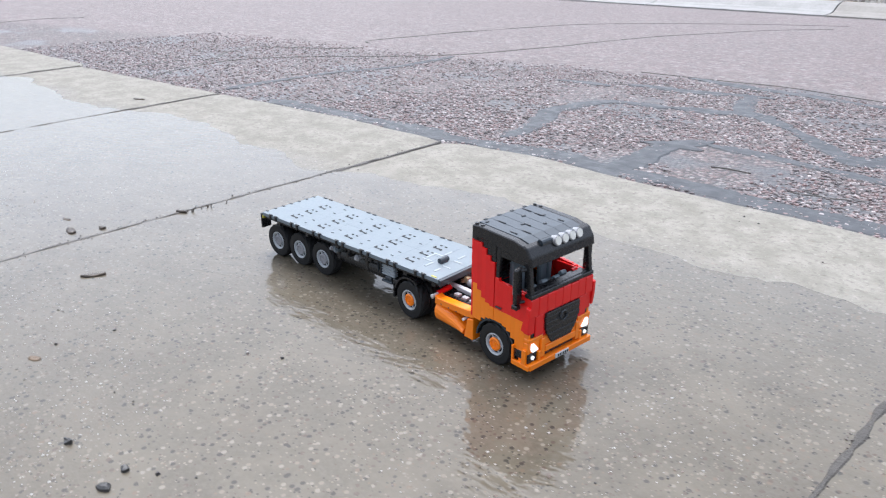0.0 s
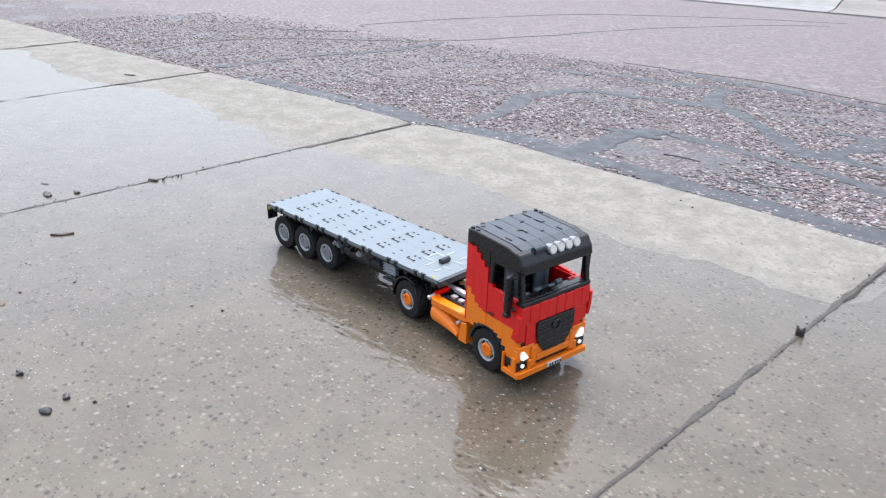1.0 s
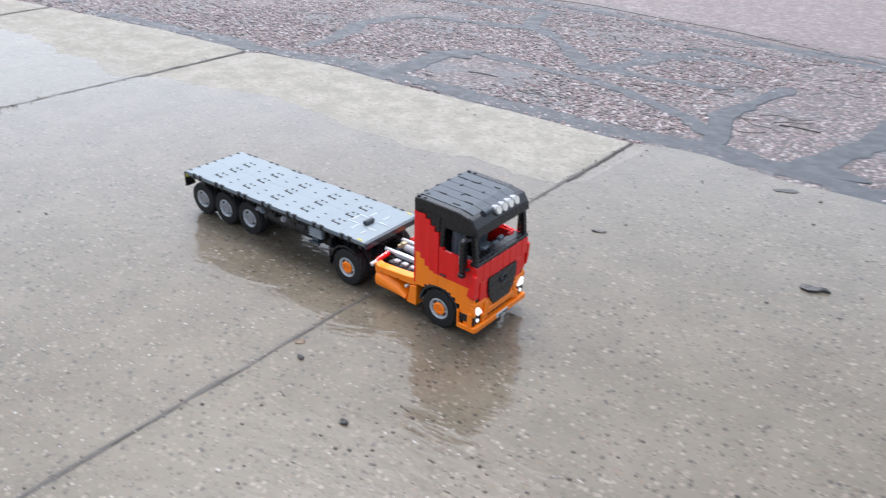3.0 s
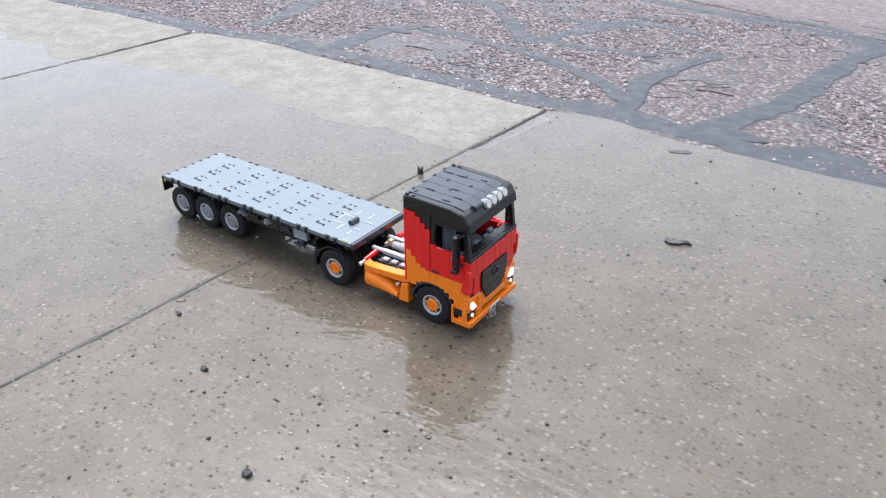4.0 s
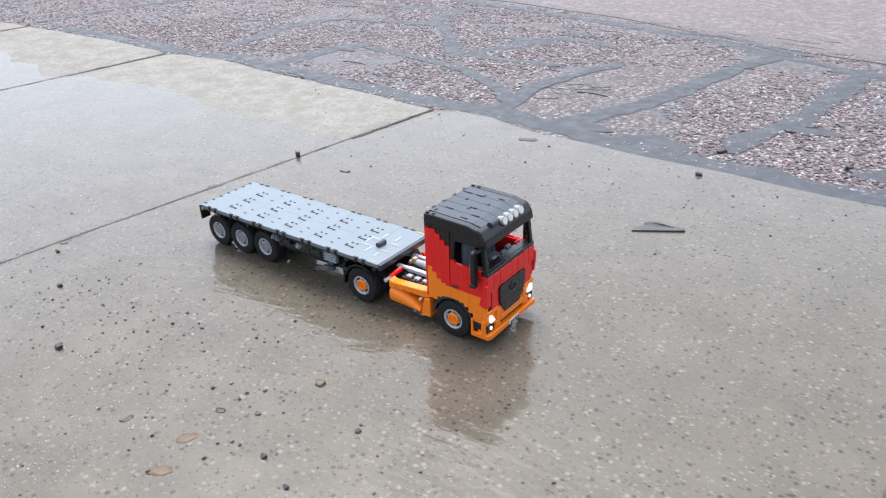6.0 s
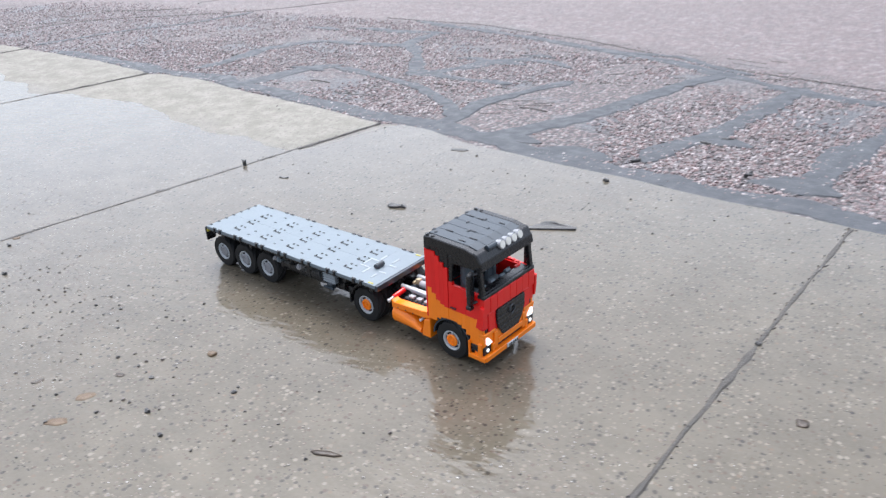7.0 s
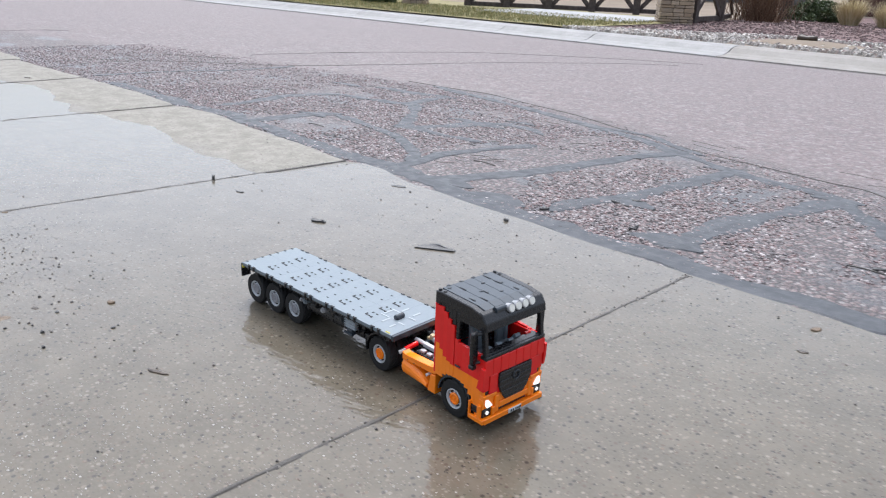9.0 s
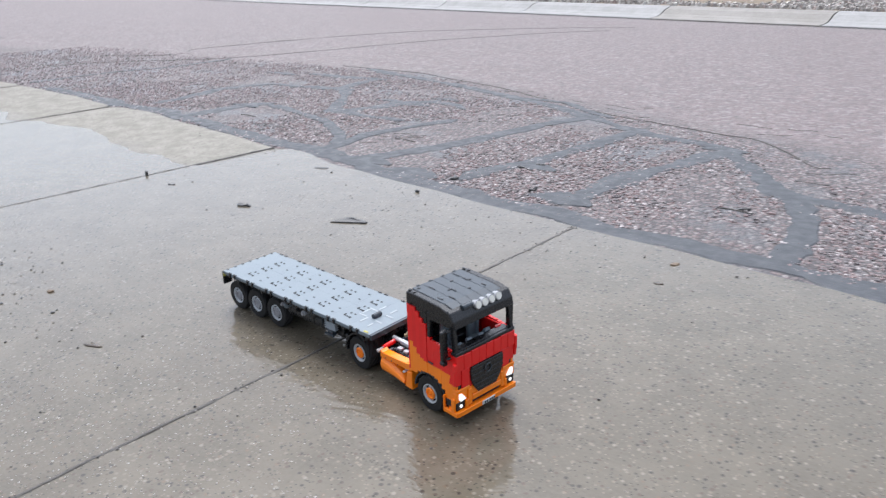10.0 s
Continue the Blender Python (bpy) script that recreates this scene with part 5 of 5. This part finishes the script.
bark_slab(0.827, -0.365, 31, [(-0.050, -0.012), (0.048, -0.012), (0.050, -0.005), (0.030, 0.010), (0.012, 0.016), (0.006, 0.028), (-0.012, 0.030), (-0.022, 0.024), (-0.024, 0.014), (-0.046, -0.002)], 0.0045, "long dark wet bark chip on the concrete")
bark_slab(0.480, -0.457, 31, [(-0.021, 0.002), (-0.014, -0.008), (0.0, -0.010), (0.012, -0.006), (0.022, -0.011), (0.023, -0.003), (0.012, 0.004), (0.0, 0.002), (-0.010, 0.006), (-0.019, 0.010)], 0.005, "dark curled bark chip on the wet concrete")
BITS = [("bark_chip", 0.117, -0.470, 0.026, 0.010, 0.004, 20, SLATE, "small dark chip lying on the concrete"),
        ("twig_stub", -0.048, -0.463, 0.012, 0.007, 0.015, 0, SLATE, "short dark twig stub standing in the joint"),
        ("leaf", 0.639, -1.068, 0.015, 0.013, 0.008, 15, TANLEAF, "tan curled seed case on the concrete"),
        ("twig", 0.951, -1.126, 0.040, 0.010, 0.006, 25, WETLEAF, "short brown twig piece on wet concrete"),
        ("leaf", 0.579, -1.245, 0.030, 0.018, 0.003, 60, TANLEAF, "crumpled tan dead leaf on the concrete"),
        ("leaf", 0.571, -1.185, 0.018, 0.010, 0.003, 10, WETLEAF, "small brown dead leaf on concrete"),
        ("leaf", 0.483, -1.267, 0.018, 0.010, 0.003, 80, WETLEAF, "small brown dead leaf on concrete"),
        ("pebble", 0.250, -1.232, 0.016, 0.013, 0.007, 0, SLATE, "dark grey pebble on the wet concrete"),
        ("pebble", 0.069, -1.132, 0.012, 0.011, 0.006, 0, SLATE, "dark grey pebble on the wet concrete"),
        ("pebble", 0.749, -1.111, 0.010, 0.009, 0.005, 0, SLATE, "dark grey pebble on the wet concrete"),
        ("pebble", 0.617, -1.161, 0.010, 0.009, 0.005, 0, SLATE, "dark grey pebble on the wet concrete"),
        ("pebble", 0.385, -1.074, 0.009, 0.007, 0.004, 0, SLATE, "dark grey pebble on the wet concrete"),
        ("leaf", -0.087, -1.038, 0.016, 0.011, 0.004, 50, TANLEAF, "small reddish dead leaf by the joint"),
        ("pebble", -0.060, -1.065, 0.011, 0.009, 0.005, 0, SLATE, "dark grey pebble on the wet concrete"),
        ("pebble", -0.770, -1.289, 0.013, 0.010, 0.006, 0, SLATE, "dark grey pebble on the wet concrete"),
        ("pebble", -0.674, -1.272, 0.013, 0.012, 0.007, 0, SLATE, "dark grey pebble on the wet concrete"),
        ("pebble", -0.663, -1.302, 0.020, 0.014, 0.008, 20, SLATE, "dark grey pebble on the wet concrete"),
        ("leaf", -0.992, -1.229, 0.022, 0.012, 0.004, 20, TANLEAF, "small tan dead leaf on the concrete"),
        ("twig", -1.196, -1.039, 0.040, 0.012, 0.008, 60, WETLEAF, "short brown twig piece on wet concrete"),
        ("leaf", -1.431, -0.963, 0.034, 0.018, 0.007, -10, WETLEAF, "wet dark leaf near the joint"),
        ("leaf", -1.402, -0.914, 0.016, 0.012, 0.008, 10, WETLEAF, "wet dark leaf near the joint"),
        ("leaf", -1.508, -0.935, 0.022, 0.010, 0.004, 10, WETLEAF, "wet dark leaf near the joint"),
        ("twig", -2.525, -0.185, 0.050, 0.014, 0.008, 20, WETLEAF, "dark twig piece on pale concrete"),
        ("pebble", -1.364, -0.760, 0.030, 0.010, 0.008, 20, WETLEAF, "dark wet clod in the joint"),
        ("leaf", 1.646, -0.233, 0.018, 0.012, 0.005, 20, WETLEAF, "small brown dead leaf on concrete"),
        ("leaf", 1.628, -0.115, 0.024, 0.016, 0.005, 70, TANLEAF, "small tan dead leaf on the concrete"),
        ("leaf", 1.415, -0.720, 0.018, 0.016, 0.005, 0, WETLEAF, "small brown dead leaf on concrete"),
        ("pebble", 1.309, -0.565, 0.012, 0.010, 0.006, 0, SLATE, "dark grey pebble in the joint"),
        ("pebble", 0.794, -0.065, 0.017, 0.014, 0.010, 0, SLATE, "dark grey pebble at the road's edge"),
        ("bark_chip", 0.357, -0.063, 0.050, 0.020, 0.004, 25, SLATE, "flat dark chip at the road's edge"),
        ("leaf", 0.602, -1.299, 0.032, 0.018, 0.003, 40, TANLEAF, "crumpled tan dead leaf on the concrete"),
        ("pebble", 0.686, -1.211, 0.010, 0.009, 0.005, 0, SLATE, "dark grey pebble on the wet concrete"),
        ("pebble", 0.746, -1.230, 0.009, 0.008, 0.004, 0, SLATE, "dark grey pebble on the wet concrete")]
for k, (nm, x, y, l, w, h, a, ma, lb) in enumerate(BITS):
    flake(nm, x, y, l * (0.82 if nm == "pebble" else 1), w * (0.82 if nm == "pebble" else 1), h * (0.5 if nm in ("leaf", "twig") else 0.75), a, k + 1, ma, lb, "pebble" if nm == "pebble" else "bark" if nm == "bark_chip" else nm.split("_")[0])
for k, (x, y) in enumerate([(0.875, 0.345), (0.91, 0.41), (1.6, 0.36), (0.78, 0.12), (1.05, 0.16)]):
    flake("bark_chip", x, y, 0.032, 0.012, 0.007, 20 * k, 60 + k, SLATE, "small dark chip on the road", "bark", road_top(x, y))

def sprig(x, y, n, h, seed):
    """A withered weed: a few thin bent stalks out of the joint."""
    rnd = random.Random(seed)
    bm = bmesh.new()
    for i in range(n):
        a, l = rnd.random() * 6.283, h * rnd.uniform(0.5, 1.0)
        p = Vector((rnd.gauss(0, 0.004), rnd.gauss(0, 0.006), -0.002))
        m = p + Vector((0.25 * l * math.cos(a), 0.25 * l * math.sin(a), 0.7 * l))
        q = m + Vector((0.5 * l * math.cos(a), 0.5 * l * math.sin(a), 0.3 * l))
        rod(bm, p, m, 0.0013, 5, 0.0010)
        rod(bm, m, q, 0.0010, 5, 0.0006)
    tagged(part("weed_sprig", bm, WETLEAF, None, "", pose(x, y, 0)), "withered dark weed sprig in the joint", "weed", "weeds in the joint")


sprig(-1.352, -0.74, 5, 0.012, 1)
sprig(-1.348, -0.70, 4, 0.010, 2)
sprig(-1.345, -0.665, 3, 0.008, 3)

rnd = random.Random(21)
spots = []
for cx, cy, sx, sy, n in ((0.35, -1.2, 0.30, 0.11, 420), (0.06, -1.12, 0.13, 0.10, 170), (0.75, -0.25, 0.5, 0.16, 260), (0.6, -1.2, 0.35, 0.14, 260), (-0.8, -1.25, 0.5, 0.15, 60), (1.4, -0.6, 0.5, 0.4, 120), (2.3, -0.6, 0.5, 0.4, 60), (-0.4, -0.7, 1.2, 0.5, 100)):
    for i in range(n):
        x, y = rnd.gauss(cx, sx), rnd.gauss(cy, sy)
        if y < edge_y(x) - 0.02 and y > -2.5:
            spots.append((x, y, 0.0004, 0.5 + 1.6 * rnd.random() ** 4))
for cx, cy, sx, sy, n in ((0.30, -1.12, 0.15, 0.08, 80), (0.75, -1.16, 0.30, 0.12, 36), (0.85, -0.22, 0.45, 0.14, 70), (1.1, -1.1, 0.25, 0.15, 14), (1.9, -0.5, 0.5, 0.35, 30), (-0.6, -1.15, 0.5, 0.16, 16)):
    for i in range(n):
        x, y = rnd.gauss(cx, sx), rnd.gauss(cy, sy)
        if y < edge_y(x) - 0.02:
            spots.append((x, y, 0.0014, 1.0 + 1.2 * rnd.random() ** 2))
for x0, drift in JOINTS[6:9]:
    for i in range(230):
        y = rnd.uniform(-1.6, 0.0)
        spots.append((x0 + drift * y + rnd.gauss(0, 0.006), y, 0.0012, 0.5 + 1.3 * rnd.random() ** 3))
tagged(scatter("grit", spots, 0.0015, GRIT, None, "loose dark grit and small stones scattered on concrete", 0.6, 22), category="grit")


# ---- across the road ----
YARD_Z = -0.12


def far_kerb():
    """Rolled kerb in cast lengths; two lengths lie under silt."""
    xs = [-400, -120, -60, -30, -17.5, -15.4, -13.3, -11.2, -9.2, -7.4, -5.75, -4.15, -2.15, -0.2, 1.8, 3.8, 6, 30, 120, 400]
    k = tagged(new("kerb"), "pale cast concrete rolled kerb along the road", "", "", "structure")
    for a, b in zip(xs, xs[1:]):
        silt = -2.2 < a < -0.3
        bm = bmesh.new()
        prism(bm, [(7.19, -0.30), (7.19, -0.212), (7.40, -0.205), (7.50, -0.185), (7.62, -0.135), (7.74, -0.115), (7.86, -0.115), (7.86, -0.30)], a + 0.006, b - 0.006, 0, 0.004)
        part("kerb_length", bm, SILT if silt else KERB, k, "silted grey kerb length" if silt else "")
    return k


far_kerb()
seam([(x, 7.14) for x in stretch(-20, 5, 1.0)], 0.035, 130, 0.003, DIRT, "gutter_dirt")
yard = sheet("yard", far_xs(-18, 6, 1), [7.86, 8.2] + stretch(9, 20, 1) + [40, 120, 400],
             lambda x, y: YARD_Z + (0.02 * noise.noise((x, y, 4)) if 8.5 < y < 20 else 0), FIELD, "structure", "pale dry yard beyond the road")
bed = sheet("mulch_bed", stretch(-5.0, 6, 1), stretch(8.3, 19, 1.0), lambda x, y: YARD_Z + 0.012 + 0.02 * noise.noise((x, y, 4)), BARK, "structure", "reddish bark mulch bed")
lawn = sheet("lawn", stretch(-18, -4.75, 0.5), [7.87, lambda x: 8.3 + 0.15 * min(0, 0), lambda x: 9.6 + 0.6 * math.sin(x), lambda x: 12.4],
             lambda x, y: YARD_Z + 0.03 + 0.012 * noise.noise((x * 2, y * 2, 1)), TURF, "structure", "patchy half-green winter lawn")
walkway = tagged(part("footway", made(((-8.3, 9.7, YARD_Z - 0.05), (-5.05, 11.6, YARD_Z + 0.055), 0.01)), WALKWAY), "pale concrete footway", "", "", "structure")


def blades(name, n, x0, x1, y0, y1, h, w, material, label, seed, zbase, lean=0.5):
    rnd = random.Random(seed)
    verts, faces = [], []
    for i in range(n):
        x, y = rnd.uniform(x0, x1), rnd.uniform(y0, y1)
        a = rnd.random() * 6.283
        hh = h * rnd.uniform(0.5, 1.2)
        dx, dy = math.cos(a) * w, math.sin(a) * w
        ex, ey = rnd.gauss(0, lean) * hh, rnd.gauss(0, lean) * hh
        k = len(verts)
        verts += [(x - dx, y - dy, zbase), (x + dx, y + dy, zbase), (x + dx * 0.6 + ex * 0.5, y + dy * 0.6 + ey * 0.5, zbase + hh * 0.65), (x + ex, y + ey, zbase + hh)]
        faces += [(k, k + 1, k + 2), (k, k + 2, k + 3)]
    me = bpy.data.meshes.new(name)
    me.from_pydata(verts, [], faces)
    me.materials.append(material)
    return tagged(new(name, me), label, "grass", "", "stuff")


blades("grass", 16000, -14, -4.8, 7.9, 10.4, 0.06, 0.006, BLADES, "short patchy yellow-green lawn grass", 31, YARD_Z + 0.025)

rnd = random.Random(33)
spots = []
for i in range(5200):
    x = rnd.uniform(-4.9, 1.5)
    far = 8.3 + (x + 4.7) * 0.75 if x < -2.6 else 9.9
    y = rnd.uniform(7.9, max(8.2, min(far, 10.1)))
    if -2.5 < x < -1.0 and 8.2 < y < 9.5 and rnd.random() < 0.85:
        continue
    spots.append((x, y, YARD_Z + 0.012, 1.0))
tagged(scatter("river_pebbles", spots, 0.030, RIVER, None, "bed of pale rounded river pebbles along the kerb", 0.7, 34), category="pebbles")
spots = [(rnd.uniform(-4.8, 3), rnd.uniform(9.2, 16), YARD_Z + 0.01, 1.0) for i in range(5000)]
tagged(scatter("bark_mulch", spots, 0.035, MULCH_BITS, None, "loose reddish bark mulch pieces", 0.4, 35), category="mulch")
bm = bmesh.new()
mound = [[bm.verts.new((-1.75 + 0.75 * r * math.cos(a), 8.85 + 0.72 * r * math.sin(a), YARD_Z + 0.005 + 0.05 * (1 - r * r))) for a in [2 * math.pi * i / 28 for i in range(28)]] for r in (1.0, 0.75, 0.45, 0.15)]
for p, q in zip(mound, mound[1:]):
    for i in range(28):
        bm.faces.new((p[i], p[(i + 1) % 28], q[(i + 1) % 28], q[i]))
bm.faces.new(mound[-1])
tagged(part("silt_drift", bm, FIELD), "low drift of tan silt over the pebbles", "silt", "", "stuff")
flake("branch", -1.8, 9.0, 0.30, 0.07, 0.05, 20, 77, WETLEAF, "dark broken branch on the silt", "branch", YARD_Z + 0.05)


def pillar(x, y, w, h, taper):
    """A battered pier of stacked ledge stones round a mortar core."""
    P = tagged(new("stone_pillar"), "square pier of stacked tan ledge stone", "pillar", "stone piers of the fence")
    P.matrix_basis = pose(x, y, YARD_Z, 0, 0, 38)
    rnd = random.Random(int(x * 10))
    bm = bmesh.new()
    prism(bm, [(-w / 2 + 0.03, -0.05), (w / 2 - 0.03, -0.05), (w / 2 - 0.03 - taper, h), (-w / 2 + 0.03 + taper, h)], -w / 2 + 0.04, w / 2 - 0.04, 1)
    part("core", bm, TRUNK, P)
    z = -0.02
    while z < h:
        hh = rnd.uniform(0.035, 0.075)
        r = w / 2 - taper * z / h
        for side in range(4):
            u = -r
            while u < r - 0.02:
                l = min(rnd.uniform(0.09, 0.24), r - u)
                d = rnd.uniform(0.0, 0.022)
                bm = bmesh.new()
                block(bm, (u + 0.004, -r - d, z + 0.003), (u + l - 0.004, -r + 0.07, z + hh - 0.003), 0.008)
                ob = part("stone", bm, STONE, P, "", Matrix.Rotation(side * math.pi / 2, 4, "Z"))
                u += l
        z += hh
    return P


pillar(-4.86, 11.05, 0.56, 1.15, 0.05)
pillar(-10.35, 10.05, 0.50, 1.15, 0.04)


def fence_bay(ax, ay, bx, by, h=1.15):
    """Two posts, rails and a pair of crossed braces."""
    F = tagged(new("fence_panel"), "dark weathered timber fence bay with crossed braces", "fence", "timber fence bays")
    d = math.degrees(math.atan2(by - ay, bx - ax))
    L = math.hypot(bx - ax, by - ay)
    F.matrix_basis = pose(ax, ay, YARD_Z, 0, 0, d)
    part("post", made(((-0.07, -0.07, -0.1), (0.07, 0.07, h + 0.1), 0.01)), TIMBER, F)
    for z in (0.03, h - 0.12):
        part("rail", made(((0.07, -0.03, z), (L - 0.07, 0.03, z + 0.09), 0.006)), TIMBER, F)
    for s in (-1, 1):
        bm = bmesh.new()
        z0, z1 = (0.12, h - 0.12) if s > 0 else (h - 0.12, 0.12)
        a = math.atan2(z1 - z0, L - 0.14)
        block(bm, (0, -0.022, -0.045), (math.hypot(L - 0.14, z1 - z0), 0.022, 0.045), 0.005, Matrix.Translation((0.07, 0.024 * s, z0)) @ Matrix.Rotation(-a, 4, "Y"))
        part("brace", bm, TIMBER, F)
    return F


line = [(-10.0, 11.3), (-9.25, 11.75), (-8.45, 12.2), (-7.65, 12.65), (-6.85, 13.1), (-6.0, 13.55)]
for (ax, ay), (bx, by) in zip(line, line[1:]):
    fence_bay(ax, ay, bx, by)
fence_bay(-4.72, 11.5, -4.81, 12.7)
fence_bay(-4.81, 12.7, -5.2, 14.0)


def bush(name, x, y, rx, ry, h, n, material, label, seed, leaf=0.035):
    """A low shrub of many small leaf sprays on short stems."""
    B = tagged(new(name), label, "shrub")
    B.matrix_basis = pose(x, y, YARD_Z)
    rnd = random.Random(seed)
    bm = bmesh.new()
    for i in range(9):
        a = rnd.random() * 6.283
        rod(bm, (0, 0, -0.02), (rx * 0.6 * math.cos(a), ry * 0.6 * math.sin(a), h * rnd.uniform(0.5, 0.9)), 0.012, 6, 0.004)
    part("stems", bm, TRUNK, B)
    verts, faces = [], []
    for i in range(n):
        a, u = rnd.random() * 6.283, rnd.random() ** 0.4
        zz = rnd.random()
        k = u * math.sqrt(max(0.05, 1 - (zz * 0.92) ** 2)) * (0.85 + 0.4 * noise.noise((math.cos(a) * 2, math.sin(a) * 2, zz * 3 + seed)))
        c = Vector((rx * k * math.cos(a), ry * k * math.sin(a), h * zz * (0.9 + 0.25 * noise.noise((a, seed, 2))) + 0.02))
        d = Vector((rnd.gauss(0, 1), rnd.gauss(0, 1), rnd.gauss(0.4, 1))).normalized() * leaf * rnd.uniform(0.6, 1.5)
        e = Vector((rnd.gauss(0, 1), rnd.gauss(0, 1), rnd.gauss(0, 1))).normalized() * leaf * 0.4
        b = len(verts)
        verts += [tuple(c - e), tuple(c + e), tuple(c + d)]
        faces.append((b, b + 1, b + 2))
    me = bpy.data.meshes.new("foliage")
    me.from_pydata(verts, [], faces)
    me.materials.append(material)
    f = new("foliage", me)
    f.parent = B
    return B


bush("evergreen_bush", -10.95, 9.55, 0.42, 0.36, 0.34, 5000, EVERGREEN, "low dark green evergreen bush on the lawn", 41, 0.04)
bush("juniper_bush", -3.95, 15.4, 0.75, 0.5, 0.42, 5000, EVERGREEN, "spreading green juniper on the bark bed", 42, 0.05)


def tussock(x, y, h, n, seed):
    """An arching clump of dry ornamental grass."""
    rnd = random.Random(seed)
    verts, faces = [], []
    for i in range(n):
        a = rnd.random() * 6.283
        out = rnd.uniform(0.1, 0.62) * h
        hh = h * rnd.uniform(0.6, 1.05)
        droop = rnd.uniform(0.05, 0.5) * hh
        w = 0.006
        base = 0.16 * rnd.random()
        px, py = -math.sin(a) * w, math.cos(a) * w
        b = len(verts)
        for t in (0, 0.4, 0.75, 1.0):
            r = base + out * t ** 1.2
            z = hh * t - droop * max(0, t - 0.5) ** 2 * 3
            for s in (-1, 1):
                verts.append((r * math.cos(a) + s * px * (1.1 - t), r * math.sin(a) + s * py * (1.1 - t), z))
        for k in range(3):
            faces.append((b + 2 * k, b + 2 * k + 1, b + 2 * k + 3, b + 2 * k + 2))
    me = bpy.data.meshes.new("ornamental_grass")
    me.from_pydata(verts, [], faces)
    me.materials.append(STRAW)
    ob = tagged(new("ornamental_grass", me), "arching clump of dry straw-coloured ornamental grass", "grass clump", "ornamental grass clumps")
    ob.matrix_basis = pose(x, y, YARD_Z)


tussock(-3.15, 14.7, 0.62, 900, 51)
tussock(-2.45, 14.6, 0.55, 800, 52)
tussock(-1.5, 14.4, 0.6, 700, 53)

# bare reddish shrub and the trunk behind it
S = tagged(new("bare_shrub"), "bare reddish-brown twiggy shrub on the bark bed", "shrub")
S.matrix_basis = pose(-4.55, 13.9, YARD_Z)
rnd = random.Random(61)
for i in range(5):
    a = i * 1.26
    bm = bmesh.new()
    for k in range(90):
        b = a + rnd.gauss(0, 0.5)
        r, h = rnd.uniform(0.15, 0.75), rnd.uniform(0.35, 1.15)
        p = Vector((rnd.gauss(0, 0.22), rnd.gauss(0, 0.22), 0.0))
        m = p + Vector((r * 0.4 * math.cos(b), r * 0.4 * math.sin(b), h * 0.5))
        q = p + Vector((r * 0.7 * math.cos(b) + rnd.gauss(0, 0.1), r * 0.7 * math.sin(b) + rnd.gauss(0, 0.1), h))
        rod(bm, p, m, 0.006, 4, 0.004)
        rod(bm, m, q, 0.004, 4, 0.002)
    tagged(part("branch", bm, TWIGS, S), kind="stuff")
bm = bmesh.new()
rod(bm, (0, 0, -0.1), (0.02, 0.0, 0.7), 0.14, 14, 0.10)
rod(bm, (0.02, 0, 0.7), (0.06, 0.02, 2.6), 0.10, 12, 0.06)
for i in range(8):
    a = i * 0.8
    rod(bm, (0.05, 0.02, 1.6 + 0.12 * i), (0.9 * math.cos(a), 0.9 * math.sin(a), 2.4 + 0.15 * i), 0.035, 6, 0.01)
tr = tagged(new("tree"), "dark bare tree behind the shrub", "tree")
tr.matrix_basis = pose(-4.75, 15.6, YARD_Z)
part("trunk", bm, TRUNK, tr)

# houses beyond
def house(name, x, y, w, d, h, turn, wall, label):
    H = tagged(new(name), label, "house")
    H.matrix_basis = pose(x, y, YARD_Z, 0, 0, turn)
    part("wall", made(((-w / 2, -d / 2, -0.2), (w / 2, d / 2, h), 0.01)), wall, H)
    n = int(w / 0.45)
    for i in range(n):
        xx = -w / 2 + w * (i + 0.5) / n
        part("board", made(((xx - 0.02, -d / 2 - 0.018, 0.0), (xx + 0.02, -d / 2 + 0.01, h - 0.02), 0.004)), wall, H)
    bm = bmesh.new()
    prism(bm, [(-d / 2 - 0.4, h), (d / 2 + 0.4, h), (0, h + 1.6)], -w / 2 - 0.3, w / 2 + 0.3, 0, 0.02)
    part("roof", bm, TRUNK, H)
    return H


house("house", -1.5, 24.0, 8.5, 6, 3.2, 12, MAROON, "maroon boarded house wall behind the planting")
house("house", -16.5, 27.0, 14, 7, 3.2, 28, STUCCO, "grey boarded house beyond the fence")


# ---- what moves ----
HALF_TRACTOR, HALF_TRAILER = 0.063 * MODEL, 0.047 * MODEL


def placed(rows, half):
    """Poses of the axle's middle from those of the right-hand wheel."""
    out = []
    for t, x, y, h in rows:
        a = radians(h)
        out.append((t, pose(x - math.sin(a) * half, y + math.cos(a) * half, 0, 0, 0, h)))
    return out


def motions():
    for thing, trail, rows, half in ((tractor, wake_tractor, TRACTOR, HALF_TRACTOR), (trailer, wake_trailer, TRAILER, HALF_TRAILER)):
        walk(thing, placed(rows, half))
        walk(trail, placed(rows, half))
        ts = [r[0] for r in rows]
        way = [0.0]
        for a, b in zip(rows, rows[1:]):
            way.append(way[-1] + math.hypot(b[1] - a[1], b[2] - a[2]))
        for w, x, y, side in SPINNING:
            if w.parent != thing:
                continue
            turns = []
            for i in range(101):
                t = i / 10
                a = math.degrees(float(np.interp(t, ts, way)) / (WHEEL_R * MODEL))
                turns.append((t, pose(x * MODEL, y * MODEL, WHEEL_R * MODEL, 0, -a if side > 0 else a, 180 if side > 0 else 0)))
            walk(w, turns)


motions()
